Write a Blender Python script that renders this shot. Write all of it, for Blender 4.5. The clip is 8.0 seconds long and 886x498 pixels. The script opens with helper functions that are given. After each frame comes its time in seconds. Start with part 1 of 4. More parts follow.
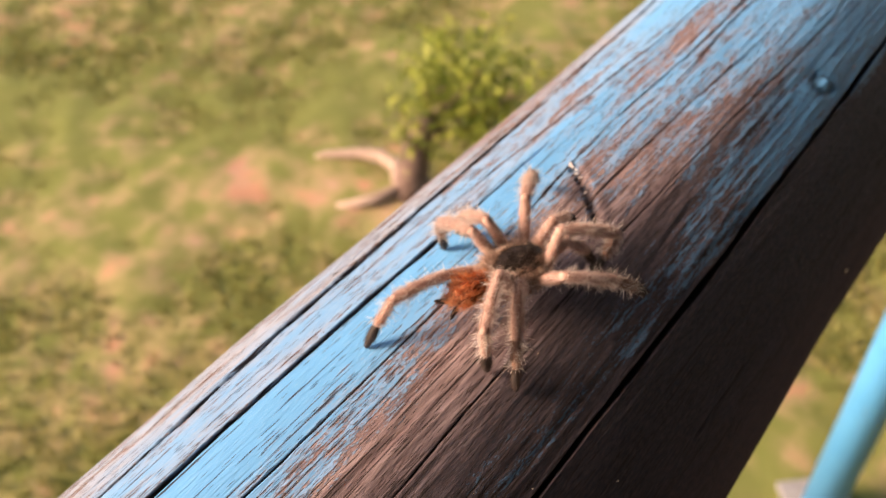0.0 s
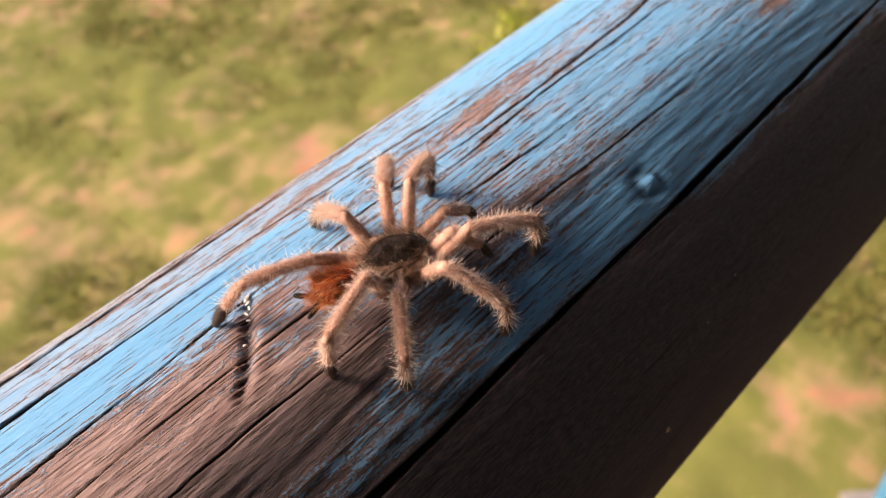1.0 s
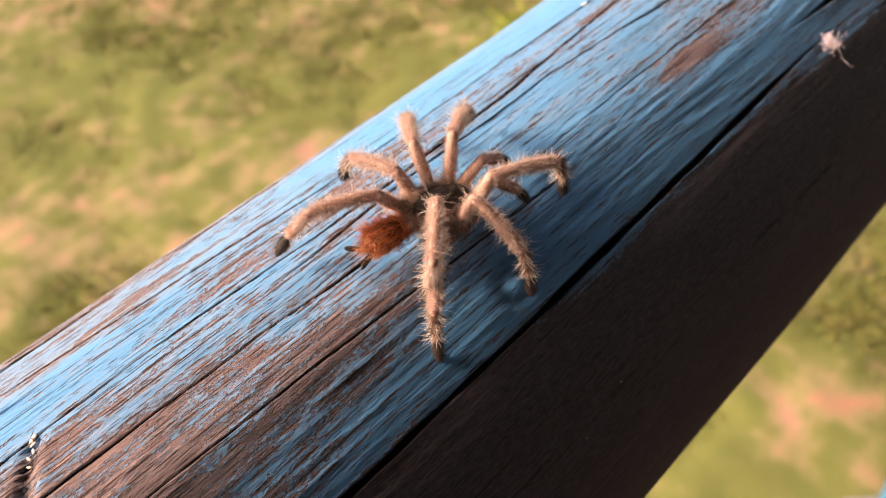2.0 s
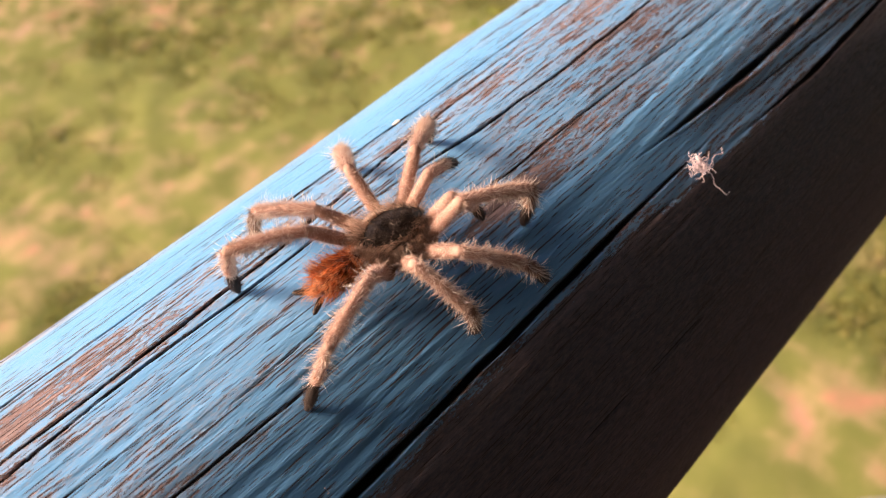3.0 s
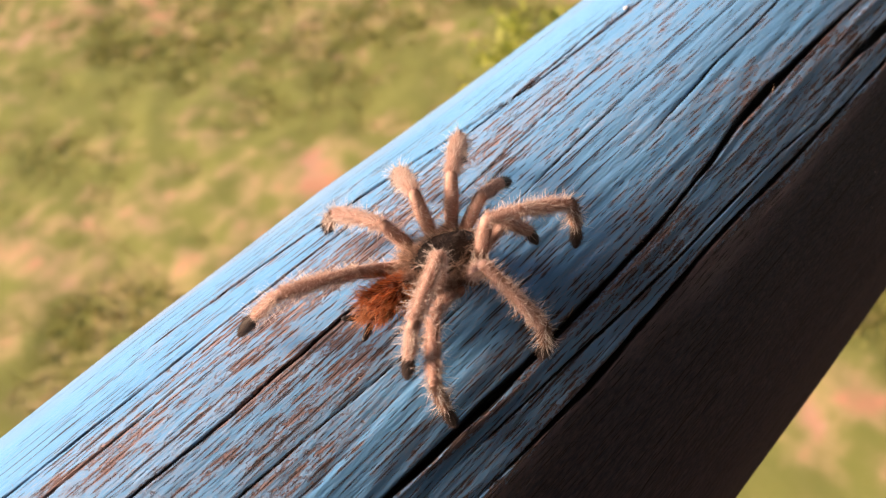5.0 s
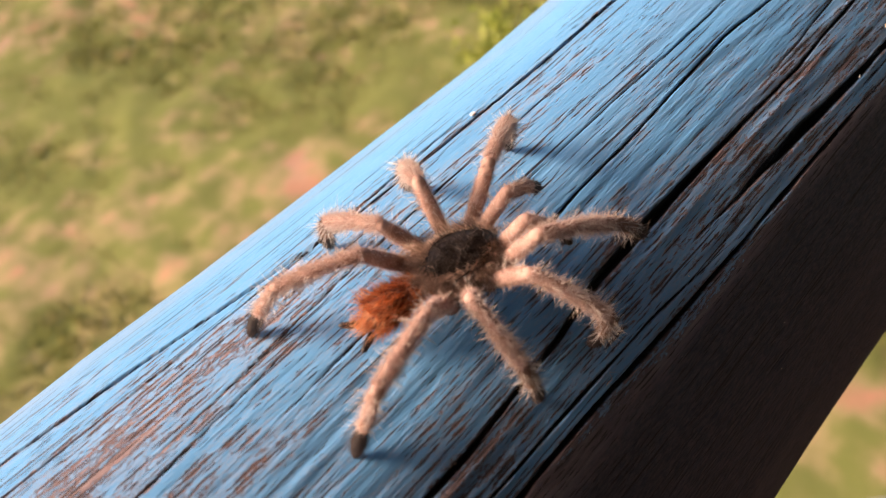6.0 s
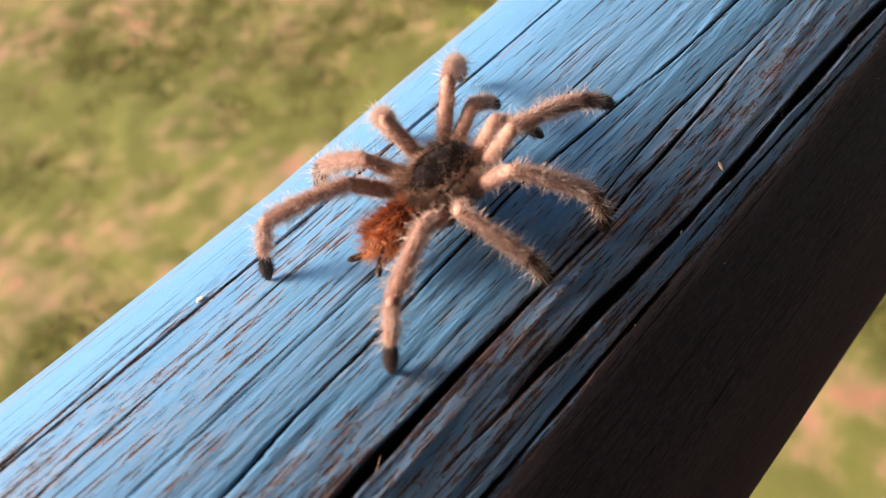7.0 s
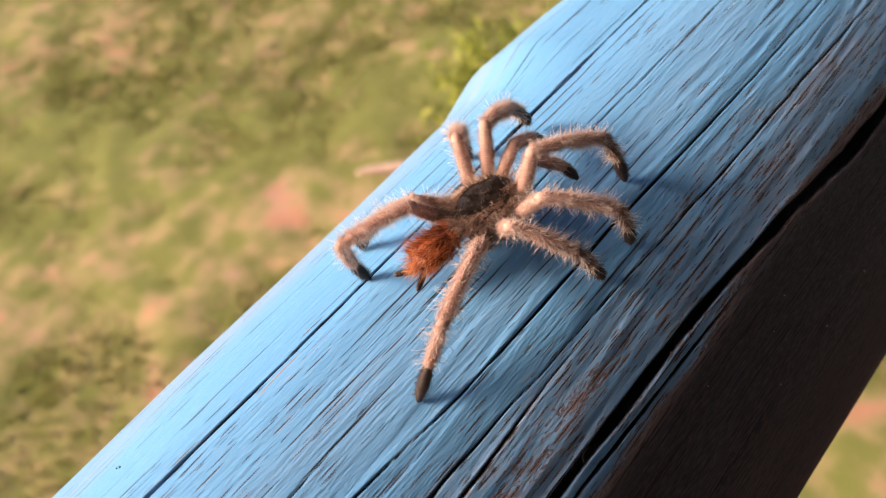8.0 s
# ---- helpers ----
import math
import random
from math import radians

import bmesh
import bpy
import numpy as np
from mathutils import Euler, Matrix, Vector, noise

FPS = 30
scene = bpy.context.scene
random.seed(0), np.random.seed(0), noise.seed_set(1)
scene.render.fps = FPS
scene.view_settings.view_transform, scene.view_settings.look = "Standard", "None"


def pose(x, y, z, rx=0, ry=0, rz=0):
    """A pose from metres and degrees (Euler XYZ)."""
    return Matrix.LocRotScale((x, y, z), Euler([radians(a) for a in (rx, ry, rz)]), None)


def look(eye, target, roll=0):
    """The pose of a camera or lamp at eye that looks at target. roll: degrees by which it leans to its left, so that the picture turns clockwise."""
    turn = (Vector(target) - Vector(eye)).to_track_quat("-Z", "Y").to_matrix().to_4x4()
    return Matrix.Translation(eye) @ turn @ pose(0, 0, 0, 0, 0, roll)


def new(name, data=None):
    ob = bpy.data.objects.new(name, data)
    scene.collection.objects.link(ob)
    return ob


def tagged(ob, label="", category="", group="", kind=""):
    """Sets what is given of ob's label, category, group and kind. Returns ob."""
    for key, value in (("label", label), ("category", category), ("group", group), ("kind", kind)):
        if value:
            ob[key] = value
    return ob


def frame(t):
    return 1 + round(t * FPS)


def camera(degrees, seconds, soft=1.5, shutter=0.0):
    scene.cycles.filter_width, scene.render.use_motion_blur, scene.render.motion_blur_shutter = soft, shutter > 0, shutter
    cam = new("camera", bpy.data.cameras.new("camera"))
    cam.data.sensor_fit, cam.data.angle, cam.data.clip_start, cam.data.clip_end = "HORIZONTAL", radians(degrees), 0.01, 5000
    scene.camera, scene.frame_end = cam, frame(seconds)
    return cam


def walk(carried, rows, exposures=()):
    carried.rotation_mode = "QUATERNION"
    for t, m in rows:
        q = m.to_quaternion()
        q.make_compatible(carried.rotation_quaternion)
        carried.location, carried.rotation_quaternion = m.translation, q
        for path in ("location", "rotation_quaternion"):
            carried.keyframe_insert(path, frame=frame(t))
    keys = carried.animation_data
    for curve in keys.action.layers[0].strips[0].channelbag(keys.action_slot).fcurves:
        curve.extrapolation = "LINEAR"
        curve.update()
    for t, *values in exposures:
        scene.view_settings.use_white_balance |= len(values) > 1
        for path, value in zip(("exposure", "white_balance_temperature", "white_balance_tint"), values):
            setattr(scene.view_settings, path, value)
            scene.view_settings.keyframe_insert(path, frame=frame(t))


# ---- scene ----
LOG_Z = 2.92          # height of the rail's axis over the ground
MM = 0.001

# ---- camera ----
cam = camera(48.05, 8.0, soft=1.15, shutter=0.06)
cam.data.dof.use_dof = True
cam.data.dof.focus_distance = 0.146
cam.data.dof.aperture_fstop = 28
PATH = [
    (0, pose(-0.2037, -0.0739, 3.1081, 46.27, 0.02, -53.26)),
    (0.5, pose(-0.1252, -0.0802, 3.0931, 45.61, 0.17, -50.80)),
    (1, pose(-0.1107, -0.0931, 3.0910, 45.02, 1.58, -48.33)),
    (1.2, pose(-0.1043, -0.1031, 3.0886, 45.48, 2.06, -48.12)),
    (2.3, pose(-0.0531, -0.0938, 3.0898, 45.05, 2.08, -48.45)),
    (2.5, pose(-0.0364, -0.0950, 3.0908, 45.30, 3.11, -48.15)),
    (3, pose(-0.0064, -0.0923, 3.0814, 44.83, 3.47, -48.49)),
    (3.5, pose(0.0062, -0.0881, 3.0788, 44.90, 3.96, -48.72)),
    (4, pose(0.0339, -0.0877, 3.0871, 45.13, 4.59, -48.59)),
    (4.2, pose(0.0431, -0.0911, 3.0899, 45.41, 3.67, -47.57)),
    (5.3, pose(0.1010, -0.0798, 3.0731, 43.97, 5.34, -49.13)),
    (5.5, pose(0.1099, -0.0781, 3.0676, 43.89, 5.33, -49.29)),
    (5.7, pose(0.1239, -0.0743, 3.0696, 43.90, 5.21, -49.83)),
    (6, pose(0.1417, -0.0732, 3.0702, 43.88, 5.48, -49.79)),
    (6.5, pose(0.1688, -0.0713, 3.0676, 43.66, 6.05, -49.99)),
    (7, pose(0.1954, -0.0767, 3.0661, 43.70, 6.55, -50.29)),
    (7.5, pose(0.2228, -0.0784, 3.0749, 43.95, 7.11, -50.78)),
    (8, pose(0.2559, -0.0726, 3.0802, 44.17, 7.33, -51.66)),
]
# the picture is a little warmer at first
walk(cam, PATH, [(0.0, 1.22, 7550, 18), (2.5, 1.38, 7650, 21), (3.5, 1.37, 7700, 22), (4.0, 1.39, 7700, 22), (5.5, 1.22, 7500, 21), (6.5, 1.14, 7100, 19), (8.0, 1.19, 7250, 20)])

# ---- light ----
SUN_EL, SUN_AZ = radians(28), radians(133)   # azimuth from +x, counter-clockwise
world = bpy.data.worlds.new("sky")
scene.world = world
world.use_nodes = True
sky = world.node_tree.nodes.new("ShaderNodeTexSky")
sky.sky_type = "NISHITA"
sky.sun_disc = False
sky.sun_elevation, sky.sun_rotation = SUN_EL, radians(90) - SUN_AZ
world.node_tree.links.new(sky.outputs[0], world.node_tree.nodes["Background"].inputs[0])
world.node_tree.nodes["Background"].inputs[1].default_value = 0.115
sun = new("sun", bpy.data.lights.new("sun", "SUN"))
sun.data.energy, sun.data.angle, sun.data.color = 4.25, radians(27), (1.0, 0.76, 0.58)
sun_dir = Vector((math.cos(SUN_AZ) * math.cos(SUN_EL), math.sin(SUN_AZ) * math.cos(SUN_EL), math.sin(SUN_EL)))
sun.matrix_world = look(sun_dir * 20, (0, 0, 0))


# ---- materials ----
class Nodes:
    """A small writer of node materials."""

    def __init__(self, name):
        self.mat = bpy.data.materials.new(name)
        self.mat.use_nodes = True
        self.tree = self.mat.node_tree
        self.bsdf = self.tree.nodes["Principled BSDF"]

    def put(self, socket, value):
        if isinstance(value, bpy.types.NodeSocket):
            self.tree.links.new(value, socket)
        elif isinstance(value, tuple) and len(value) == 3 and socket.type == "RGBA":
            socket.default_value = (*value, 1)
        else:
            socket.default_value = value

    def uv(self):
        node = self.tree.nodes.new("ShaderNodeUVMap")
        node.uv_map = "grain"
        return node.outputs[0]

    def place(self):
        return self.tree.nodes.new("ShaderNodeTexCoord").outputs["Object"]

    def attr(self, name):
        node = self.tree.nodes.new("ShaderNodeAttribute")
        node.attribute_name = name
        return node.outputs["Fac"]

    def stretch(self, vec, by):
        node = self.tree.nodes.new("ShaderNodeVectorMath")
        node.operation = "MULTIPLY"
        self.put(node.inputs[0], vec)
        node.inputs[1].default_value = by
        return node.outputs[0]

    def noise(self, vec, scale=1.0, detail=3.0, rough=0.55, warp=0.0):
        node = self.tree.nodes.new("ShaderNodeTexNoise")
        self.put(node.inputs["Vector"], vec)
        for key, value in (("Scale", scale), ("Detail", detail), ("Roughness", rough), ("Distortion", warp)):
            node.inputs[key].default_value = value
        return node.outputs["Fac"]

    def dashes(self, uv, rows, per_metre, half, density, wobble=0.5):
        """Thin broken lines along u: so many rows a metre of v, each line half a row share wide, kept where a random value is under density."""
        split = self.tree.nodes.new("ShaderNodeSeparateXYZ")
        self.put(split.inputs[0], uv)
        wave = self.noise(self.stretch(uv, (28, 60, 1)), 1.0, 3, 0.6)
        v = self.math("ADD", self.math("MULTIPLY", split.outputs[1], rows), self.math("MULTIPLY", wave, wobble * rows / 400))
        row = self.math("FLOOR", v)
        first = self.tree.nodes.new("ShaderNodeTexWhiteNoise")
        first.noise_dimensions = "1D"
        self.put(first.inputs["W"], row)
        u = self.math("ADD", self.math("MULTIPLY", split.outputs[0], per_metre), self.math("MULTIPLY", first.outputs["Value"], 17.0))
        joined = self.tree.nodes.new("ShaderNodeCombineXYZ")
        self.put(joined.inputs[0], row)
        self.put(joined.inputs[1], self.math("FLOOR", u))
        second = self.tree.nodes.new("ShaderNodeTexWhiteNoise")
        second.noise_dimensions = "2D"
        self.put(second.inputs["Vector"], joined.outputs[0])
        chance = self.tree.nodes.new("ShaderNodeSeparateColor")
        self.put(chance.inputs[0], second.outputs["Color"])
        along = self.math("SUBTRACT", self.math("MULTIPLY", self.math("FRACT", u), 2.0), 1.0)
        taper = self.math("SUBTRACT", 1.0, self.math("MULTIPLY", along, along))
        width = self.math("MULTIPLY", self.math("MULTIPLY", taper, half), self.math("ADD", chance.outputs[1], 0.45))
        centre = self.math("ADD", self.math("MULTIPLY", chance.outputs[2], 0.5), 0.25)
        off = self.math("ABSOLUTE", self.math("SUBTRACT", self.math("FRACT", v), centre))
        line = self.math("DIVIDE", self.math("SUBTRACT", width, off), half * 0.35)
        line = self.math("MINIMUM", self.math("MAXIMUM", line, 0.0), 1.0)
        return self.math("MULTIPLY", line, self.math("LESS_THAN", chance.outputs[0], density))

    def math(self, op, a, b=0.0):
        node = self.tree.nodes.new("ShaderNodeMath")
        node.operation = op
        self.put(node.inputs[0], a)
        self.put(node.inputs[1], b)
        return node.outputs[0]

    def ramp(self, value, low, high, to_low=0.0, to_high=1.0):
        node = self.tree.nodes.new("ShaderNodeMapRange")
        node.interpolation_type = "SMOOTHSTEP"
        self.put(node.inputs["Value"], value)
        for key, v in (("From Min", low), ("From Max", high), ("To Min", to_low), ("To Max", to_high)):
            node.inputs[key].default_value = v
        return node.outputs["Result"]

    def mix(self, fac, a, b):
        node = self.tree.nodes.new("ShaderNodeMix")
        node.data_type = "RGBA"
        self.put(node.inputs[0], fac)
        self.put(node.inputs[6], a)
        self.put(node.inputs[7], b)
        return node.outputs[2]

    def bump(self, height, distance, strength=1.0):
        node = self.tree.nodes.new("ShaderNodeBump")
        node.inputs["Strength"].default_value = strength
        node.inputs["Distance"].default_value = distance
        self.put(node.inputs["Height"], height)
        self.put(self.bsdf.inputs["Normal"], node.outputs[0])

    def random(self):
        return self.tree.nodes.new("ShaderNodeObjectInfo").outputs["Random"]

    def island(self):
        return self.tree.nodes.new("ShaderNodeNewGeometry").outputs["Random Per Island"]

    def done(self, color, rough, **more):
        self.put(self.bsdf.inputs["Base Color"], color)
        self.put(self.bsdf.inputs["Roughness"], rough)
        for key, value in more.items():
            self.put(self.bsdf.inputs[key.replace("_", " ")], value)
        return self.mat


def painted_log_material():
    n = Nodes("worn_blue_paint_on_log")
    uv = n.uv()
    wear, dirt, stain_shade, crack = n.attr("wear"), n.attr("dirt"), n.attr("stain_shade"), n.attr("crack")
    chalk = n.attr("chalk")
    fibre = n.noise(n.stretch(uv, (60, 1300, 1)), 1.0, 4, 0.6, 0.2)
    fine = n.noise(n.stretch(uv, (420, 2600, 1)), 1.0, 3, 0.65)
    flake = n.noise(n.stretch(uv, (480, 1900, 1)), 1.0, 6, 0.72, 0.3)
    patch = n.noise(n.stretch(uv, (46, 290, 1)), 1.0, 5, 0.65, 0.3)
    broad = n.noise(n.stretch(uv, (9, 24, 1)), 1.0, 3, 0.5)
    # paint flaked off along the fibres, more where the rail has been rubbed
    rubbed = n.math("ADD", n.math("SUBTRACT", wear, 0.5), n.math("MULTIPLY", patch, 0.62))
    rubbed = n.math("ADD", rubbed, n.math("MULTIPLY", stain_shade, 0.10))
    # hairline splits, long and short, more of them where the paint is worn
    many = n.math("MINIMUM", n.math("ADD", n.ramp(rubbed, 0.12, 0.42), n.math("MULTIPLY", stain_shade, 0.7)), 1.0)
    hair_long = n.dashes(uv, 430, 42, 0.060, 0.40)
    hair_mid = n.dashes(uv, 1050, 165, 0.10, n.math("ADD", n.math("MULTIPLY", many, 0.50), 0.09))
    hair_short = n.dashes(uv, 1700, 430, 0.14, n.math("MULTIPLY", many, 0.38), 0.8)
    split = n.math("MAXIMUM", n.math("MAXIMUM", hair_long, hair_mid), n.math("MULTIPLY", hair_short, 0.85))
    beside = n.math("MAXIMUM", n.dashes(uv, 1050, 165, 0.36, n.math("ADD", n.math("MULTIPLY", many, 0.50), 0.09)), n.math("MULTIPLY", n.dashes(uv, 430, 42, 0.20, 0.40), 0.5))
    ragged = n.noise(n.stretch(uv, (1300, 2500, 1)), 1.0, 3, 0.6)
    rubbed = n.math("ADD", rubbed, n.math("MULTIPLY", n.math("SUBTRACT", ragged, 0.5), 0.34))
    level = n.math("ADD", n.math("ADD", n.math("MULTIPLY", flake, 0.50), n.math("MULTIPLY", fibre, 0.22)), rubbed)
    level = n.math("ADD", level, n.math("MULTIPLY", n.math("MAXIMUM", beside, n.ramp(crack, 1.2, 4.0, 1.0, 0.0)), 0.09))
    bare = n.math("MULTIPLY", n.ramp(level, 0.765, 0.845), 0.88)
    worn_thin = n.ramp(level, 0.62, 0.80)
    paint = n.mix(broad, (0.080, 0.295, 0.590), (0.130, 0.392, 0.705))
    paint = n.mix(n.math("MULTIPLY", n.ramp(fine, 0.5, 0.8), 0.32), paint, (0.34, 0.49, 0.70))
    paint = n.mix(n.math("MULTIPLY", worn_thin, 0.55), paint, (0.30, 0.365, 0.49))
    paint = n.mix(n.math("MULTIPLY", chalk, n.ramp(patch, 0.3, 0.7, 0.55, 1.0)), paint, n.mix(fine, (0.22, 0.235, 0.29), (0.42, 0.40, 0.44)))
    wood = n.mix(n.ramp(fibre, 0.35, 0.65), (0.165, 0.094, 0.082), (0.42, 0.298, 0.278))
    wood = n.mix(n.ramp(patch, 0.45, 0.7), wood, (0.22, 0.125, 0.105))
    # dark stained wood, deepened to carry the porch side's shade
    dark_wood = n.mix(n.ramp(flake, 0.3, 0.7), (0.018, 0.0095, 0.008), (0.092, 0.052, 0.043))
    wood = n.mix(stain_shade, wood, dark_wood)
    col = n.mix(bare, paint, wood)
    # shade of the porch side mixed into the paint, along with real staining
    col = n.mix(n.math("MULTIPLY", n.math("MULTIPLY", stain_shade, n.ramp(patch, 0.25, 0.6, 0.66, 1.0)), 0.84), col, n.mix(bare, (0.026, 0.105, 0.220), dark_wood))
    col = n.mix(n.math("MULTIPLY", split, 0.93), col, (0.026, 0.017, 0.016))
    groove = n.ramp(n.math("ADD", crack, n.math("MULTIPLY", n.math("SUBTRACT", fibre, 0.5), 1.3)), 1.05, 1.5, 1.0, 0.0)
    col = n.mix(n.math("MAXIMUM", dirt, groove), col, (0.012, 0.008, 0.008))
    ridges = n.noise(n.stretch(uv, (95, 1050, 1)), 1.0, 3, 0.6, 0.3)
    height = n.math("ADD", n.math("ADD", n.math("MULTIPLY", fibre, 0.20), n.math("MULTIPLY", fine, 0.20)), n.math("MULTIPLY", ridges, 0.30))
    height = n.math("SUBTRACT", height, n.math("MULTIPLY", bare, 0.22))
    height = n.math("SUBTRACT", height, n.math("MULTIPLY", n.math("MULTIPLY", bare, flake), 0.35))
    height = n.math("SUBTRACT", height, n.math("MULTIPLY", split, 0.45))
    n.bump(height, 0.00072, 1.0)
    return n.done(col, n.math("ADD", n.math("MULTIPLY", bare, 0.25), 0.5), Specular_IOR_Level=0.3)


def painted_post_material():
    n = Nodes("blue_painted_wood")
    p = n.place()
    streak = n.noise(n.stretch(p, (120, 120, 6)), 1.0, 4)
    broad = n.noise(p, 9, 3)
    col = n.mix(broad, (0.045, 0.26, 0.54), (0.075, 0.33, 0.62))
    col = n.mix(n.ramp(streak, 0.66, 0.72), col, (0.16, 0.1, 0.07))
    n.bump(streak, 0.002, 0.5)
    return n.done(col, 0.55)


def ground_material():
    n = Nodes("patchy_lawn_and_soil")
    p = n.place()
    bare = n.attr("bare")
    fine, mid, broad = n.noise(p, 46, 3), n.noise(p, 11, 4), n.noise(p, 2.6, 3)
    soil = n.mix(fine, (0.35, 0.22, 0.145), (0.50, 0.325, 0.225))
    soil = n.mix(n.math("MULTIPLY", n.ramp(broad, 0.36, 0.56), 0.85), soil, (0.46, 0.235, 0.14))
    straw = n.mix(fine, (0.25, 0.21, 0.088), (0.38, 0.30, 0.155))
    turf = n.mix(mid, (0.135, 0.16, 0.042), (0.205, 0.213, 0.068))
    level = n.math("ADD", bare, n.math("MULTIPLY", n.math("SUBTRACT", mid, 0.5), 0.8))
    col = n.mix(n.ramp(level, 0.14, 0.74), turf, straw)
    col = n.mix(n.ramp(level, 0.56, 0.96), col, soil)
    n.bump(fine, 0.008, 0.5)
    return n.done(col, 0.95, Specular_IOR_Level=0.1)


def plain(name, low, high, scale=400.0, rough=0.6, relief=0.0, **more):
    """A surface whose colour drifts between two tones at two scales."""
    n = Nodes(name)
    p = n.place()
    fac = n.math("ADD", n.math("MULTIPLY", n.noise(p, scale, 4), 0.65), n.math("MULTIPLY", n.noise(p, scale / 8, 3), 0.35))
    if relief:
        n.bump(n.noise(p, scale * 2, 3), relief, 0.7)
    return n.done(n.mix(n.ramp(fac, 0.3, 0.7), low, high), rough, **more)


def strands(name, low, high, rough=0.5, glow_through=0.0):
    """Hairs, blades or leaves that differ one from another."""
    n = Nodes(name)
    col = n.mix(n.island(), low, high)
    n.put(n.bsdf.inputs["Base Color"], col)
    n.bsdf.inputs["Roughness"].default_value = rough
    n.bsdf.inputs["Specular IOR Level"].default_value = 0.3
    if glow_through:
        thin = n.tree.nodes.new("ShaderNodeBsdfTranslucent")
        both = n.tree.nodes.new("ShaderNodeMixShader")
        n.put(thin.inputs["Color"], col)
        both.inputs[0].default_value = glow_through
        n.tree.links.new(n.bsdf.outputs[0], both.inputs[1])
        n.tree.links.new(thin.outputs[0], both.inputs[2])
        n.tree.links.new(both.outputs[0], n.tree.nodes["Material Output"].inputs["Surface"])
    return n.mat


M_LOG = painted_log_material()
M_POST = painted_post_material()
M_GROUND = ground_material()
M_GRASS = strands("grass_blades", (0.13, 0.145, 0.034), (0.315, 0.285, 0.098), 0.6, 0.35)
M_LEAF = strands("shrub_leaves", (0.11, 0.165, 0.024), (0.42, 0.45, 0.085), 0.5, 0.35)
M_BARK = plain("grey_brown_bark", (0.09, 0.055, 0.045), (0.24, 0.16, 0.13), 40, 0.9, 0.01)
M_ROOT = plain("bleached_root", (0.24, 0.165, 0.125), (0.40, 0.295, 0.235), 30, 0.85, 0.006)
M_CONCRETE = plain("pale_concrete", (0.20, 0.20, 0.205), (0.33, 0.32, 0.315), 60, 0.9, 0.002)
M_PORCH = plain("dark_porch_timber", (0.05, 0.03, 0.022), (0.11, 0.07, 0.05), 6, 0.7)
M_SKIN = plain("tan_leg_skin", (0.34, 0.215, 0.18), (0.54, 0.365, 0.315), 650, 0.85, 0.0001, Specular_IOR_Level=0.08)
# browner copy of the leg skin, with the lower legs' shade in its colour
M_SKIN_DARK = plain("shaded_brown_leg_skin", (0.16, 0.092, 0.075), (0.36, 0.22, 0.185), 650, 0.85, 0.0001, Specular_IOR_Level=0.08)
M_FUZZ = strands("tan_fuzz", (0.60, 0.435, 0.385), (0.97, 0.83, 0.77), 0.6, 0.6)
# browner copy of the fuzz, shade included in its colour
M_FUZZ_DARK = strands("shaded_brown_fuzz", (0.12, 0.070, 0.056), (0.50, 0.335, 0.27), 0.5, 0.5)
M_BRISTLE = strands("pale_bristles", (0.90, 0.80, 0.74), (0.98, 0.94, 0.90), 0.35, 0.4)
M_TARSUS = plain("black_brown_foot", (0.016, 0.011, 0.010), (0.05, 0.034, 0.028), 900, 0.6)
M_TARSUS_FUZZ = strands("dark_foot_fuzz", (0.02, 0.014, 0.012), (0.09, 0.06, 0.05), 0.6)
M_PAD = plain("pinkish_toe_pad", (0.40, 0.19, 0.12), (0.60, 0.33, 0.22), 1500, 0.6)
M_CARAPACE = plain("grey_black_carapace", (0.012, 0.009, 0.008), (0.038, 0.026, 0.022), 900, 0.5, 0.0002, Specular_IOR_Level=0.35)
M_CARAPACE_HAIR = strands("grey_carapace_hair", (0.010, 0.008, 0.008), (0.11, 0.085, 0.072), 0.4)
M_FRINGE = strands("sandy_fringe_hair", (0.20, 0.13, 0.10), (0.86, 0.64, 0.53), 0.45, 0.35)
# rim hair coloured extra pale to give the carapace a sunlit edge
M_RIM = strands("sunlit_rim_hair", (0.76, 0.57, 0.47), (0.97, 0.83, 0.74), 0.45, 0.4)
M_ABDOMEN = plain("dark_red_abdomen", (0.10, 0.03, 0.015), (0.22, 0.06, 0.025), 700, 0.7)
M_ABDOMEN_HAIR = strands("orange_red_hair", (0.34, 0.065, 0.022), (0.97, 0.40, 0.15), 0.45, 0.5)
M_ABDOMEN_TIP = strands("pale_orange_hair", (0.70, 0.28, 0.12), (0.98, 0.66, 0.42), 0.45, 0.5)
M_BLACK = plain("black_horn", (0.010, 0.008, 0.008), (0.03, 0.022, 0.02), 900, 0.45)
M_LINT = strands("pinkish_white_lint", (0.88, 0.79, 0.85), (0.95, 0.89, 0.94), 0.8, 0.4)
M_CHIP = plain("pale_chip", (0.62, 0.48, 0.34), (0.84, 0.72, 0.56), 900, 0.8)
M_WHITE = plain("white_paint_flake", (0.70, 0.66, 0.62), (0.85, 0.82, 0.80), 900, 0.7)


# ---- mesh helpers ----
def part(name, data, material, parent, label=""):
    ob = new(name, data)
    mats = material if isinstance(material, (list, tuple)) else (material,)
    if not data.materials:
        for m in mats:
            data.materials.append(m)
    if parent is not None:
        ob.parent = parent
    return tagged(ob, label)


def mesh_of(name, verts, faces, slots=None, smooth=True):
    data = bpy.data.meshes.new(name)
    data.from_pydata([tuple(v) for v in verts], [], faces)
    if slots is not None:
        data.polygons.foreach_set("material_index", slots)
    data.polygons.foreach_set("use_smooth", [smooth] * len(data.polygons))
    data.update()
    return data


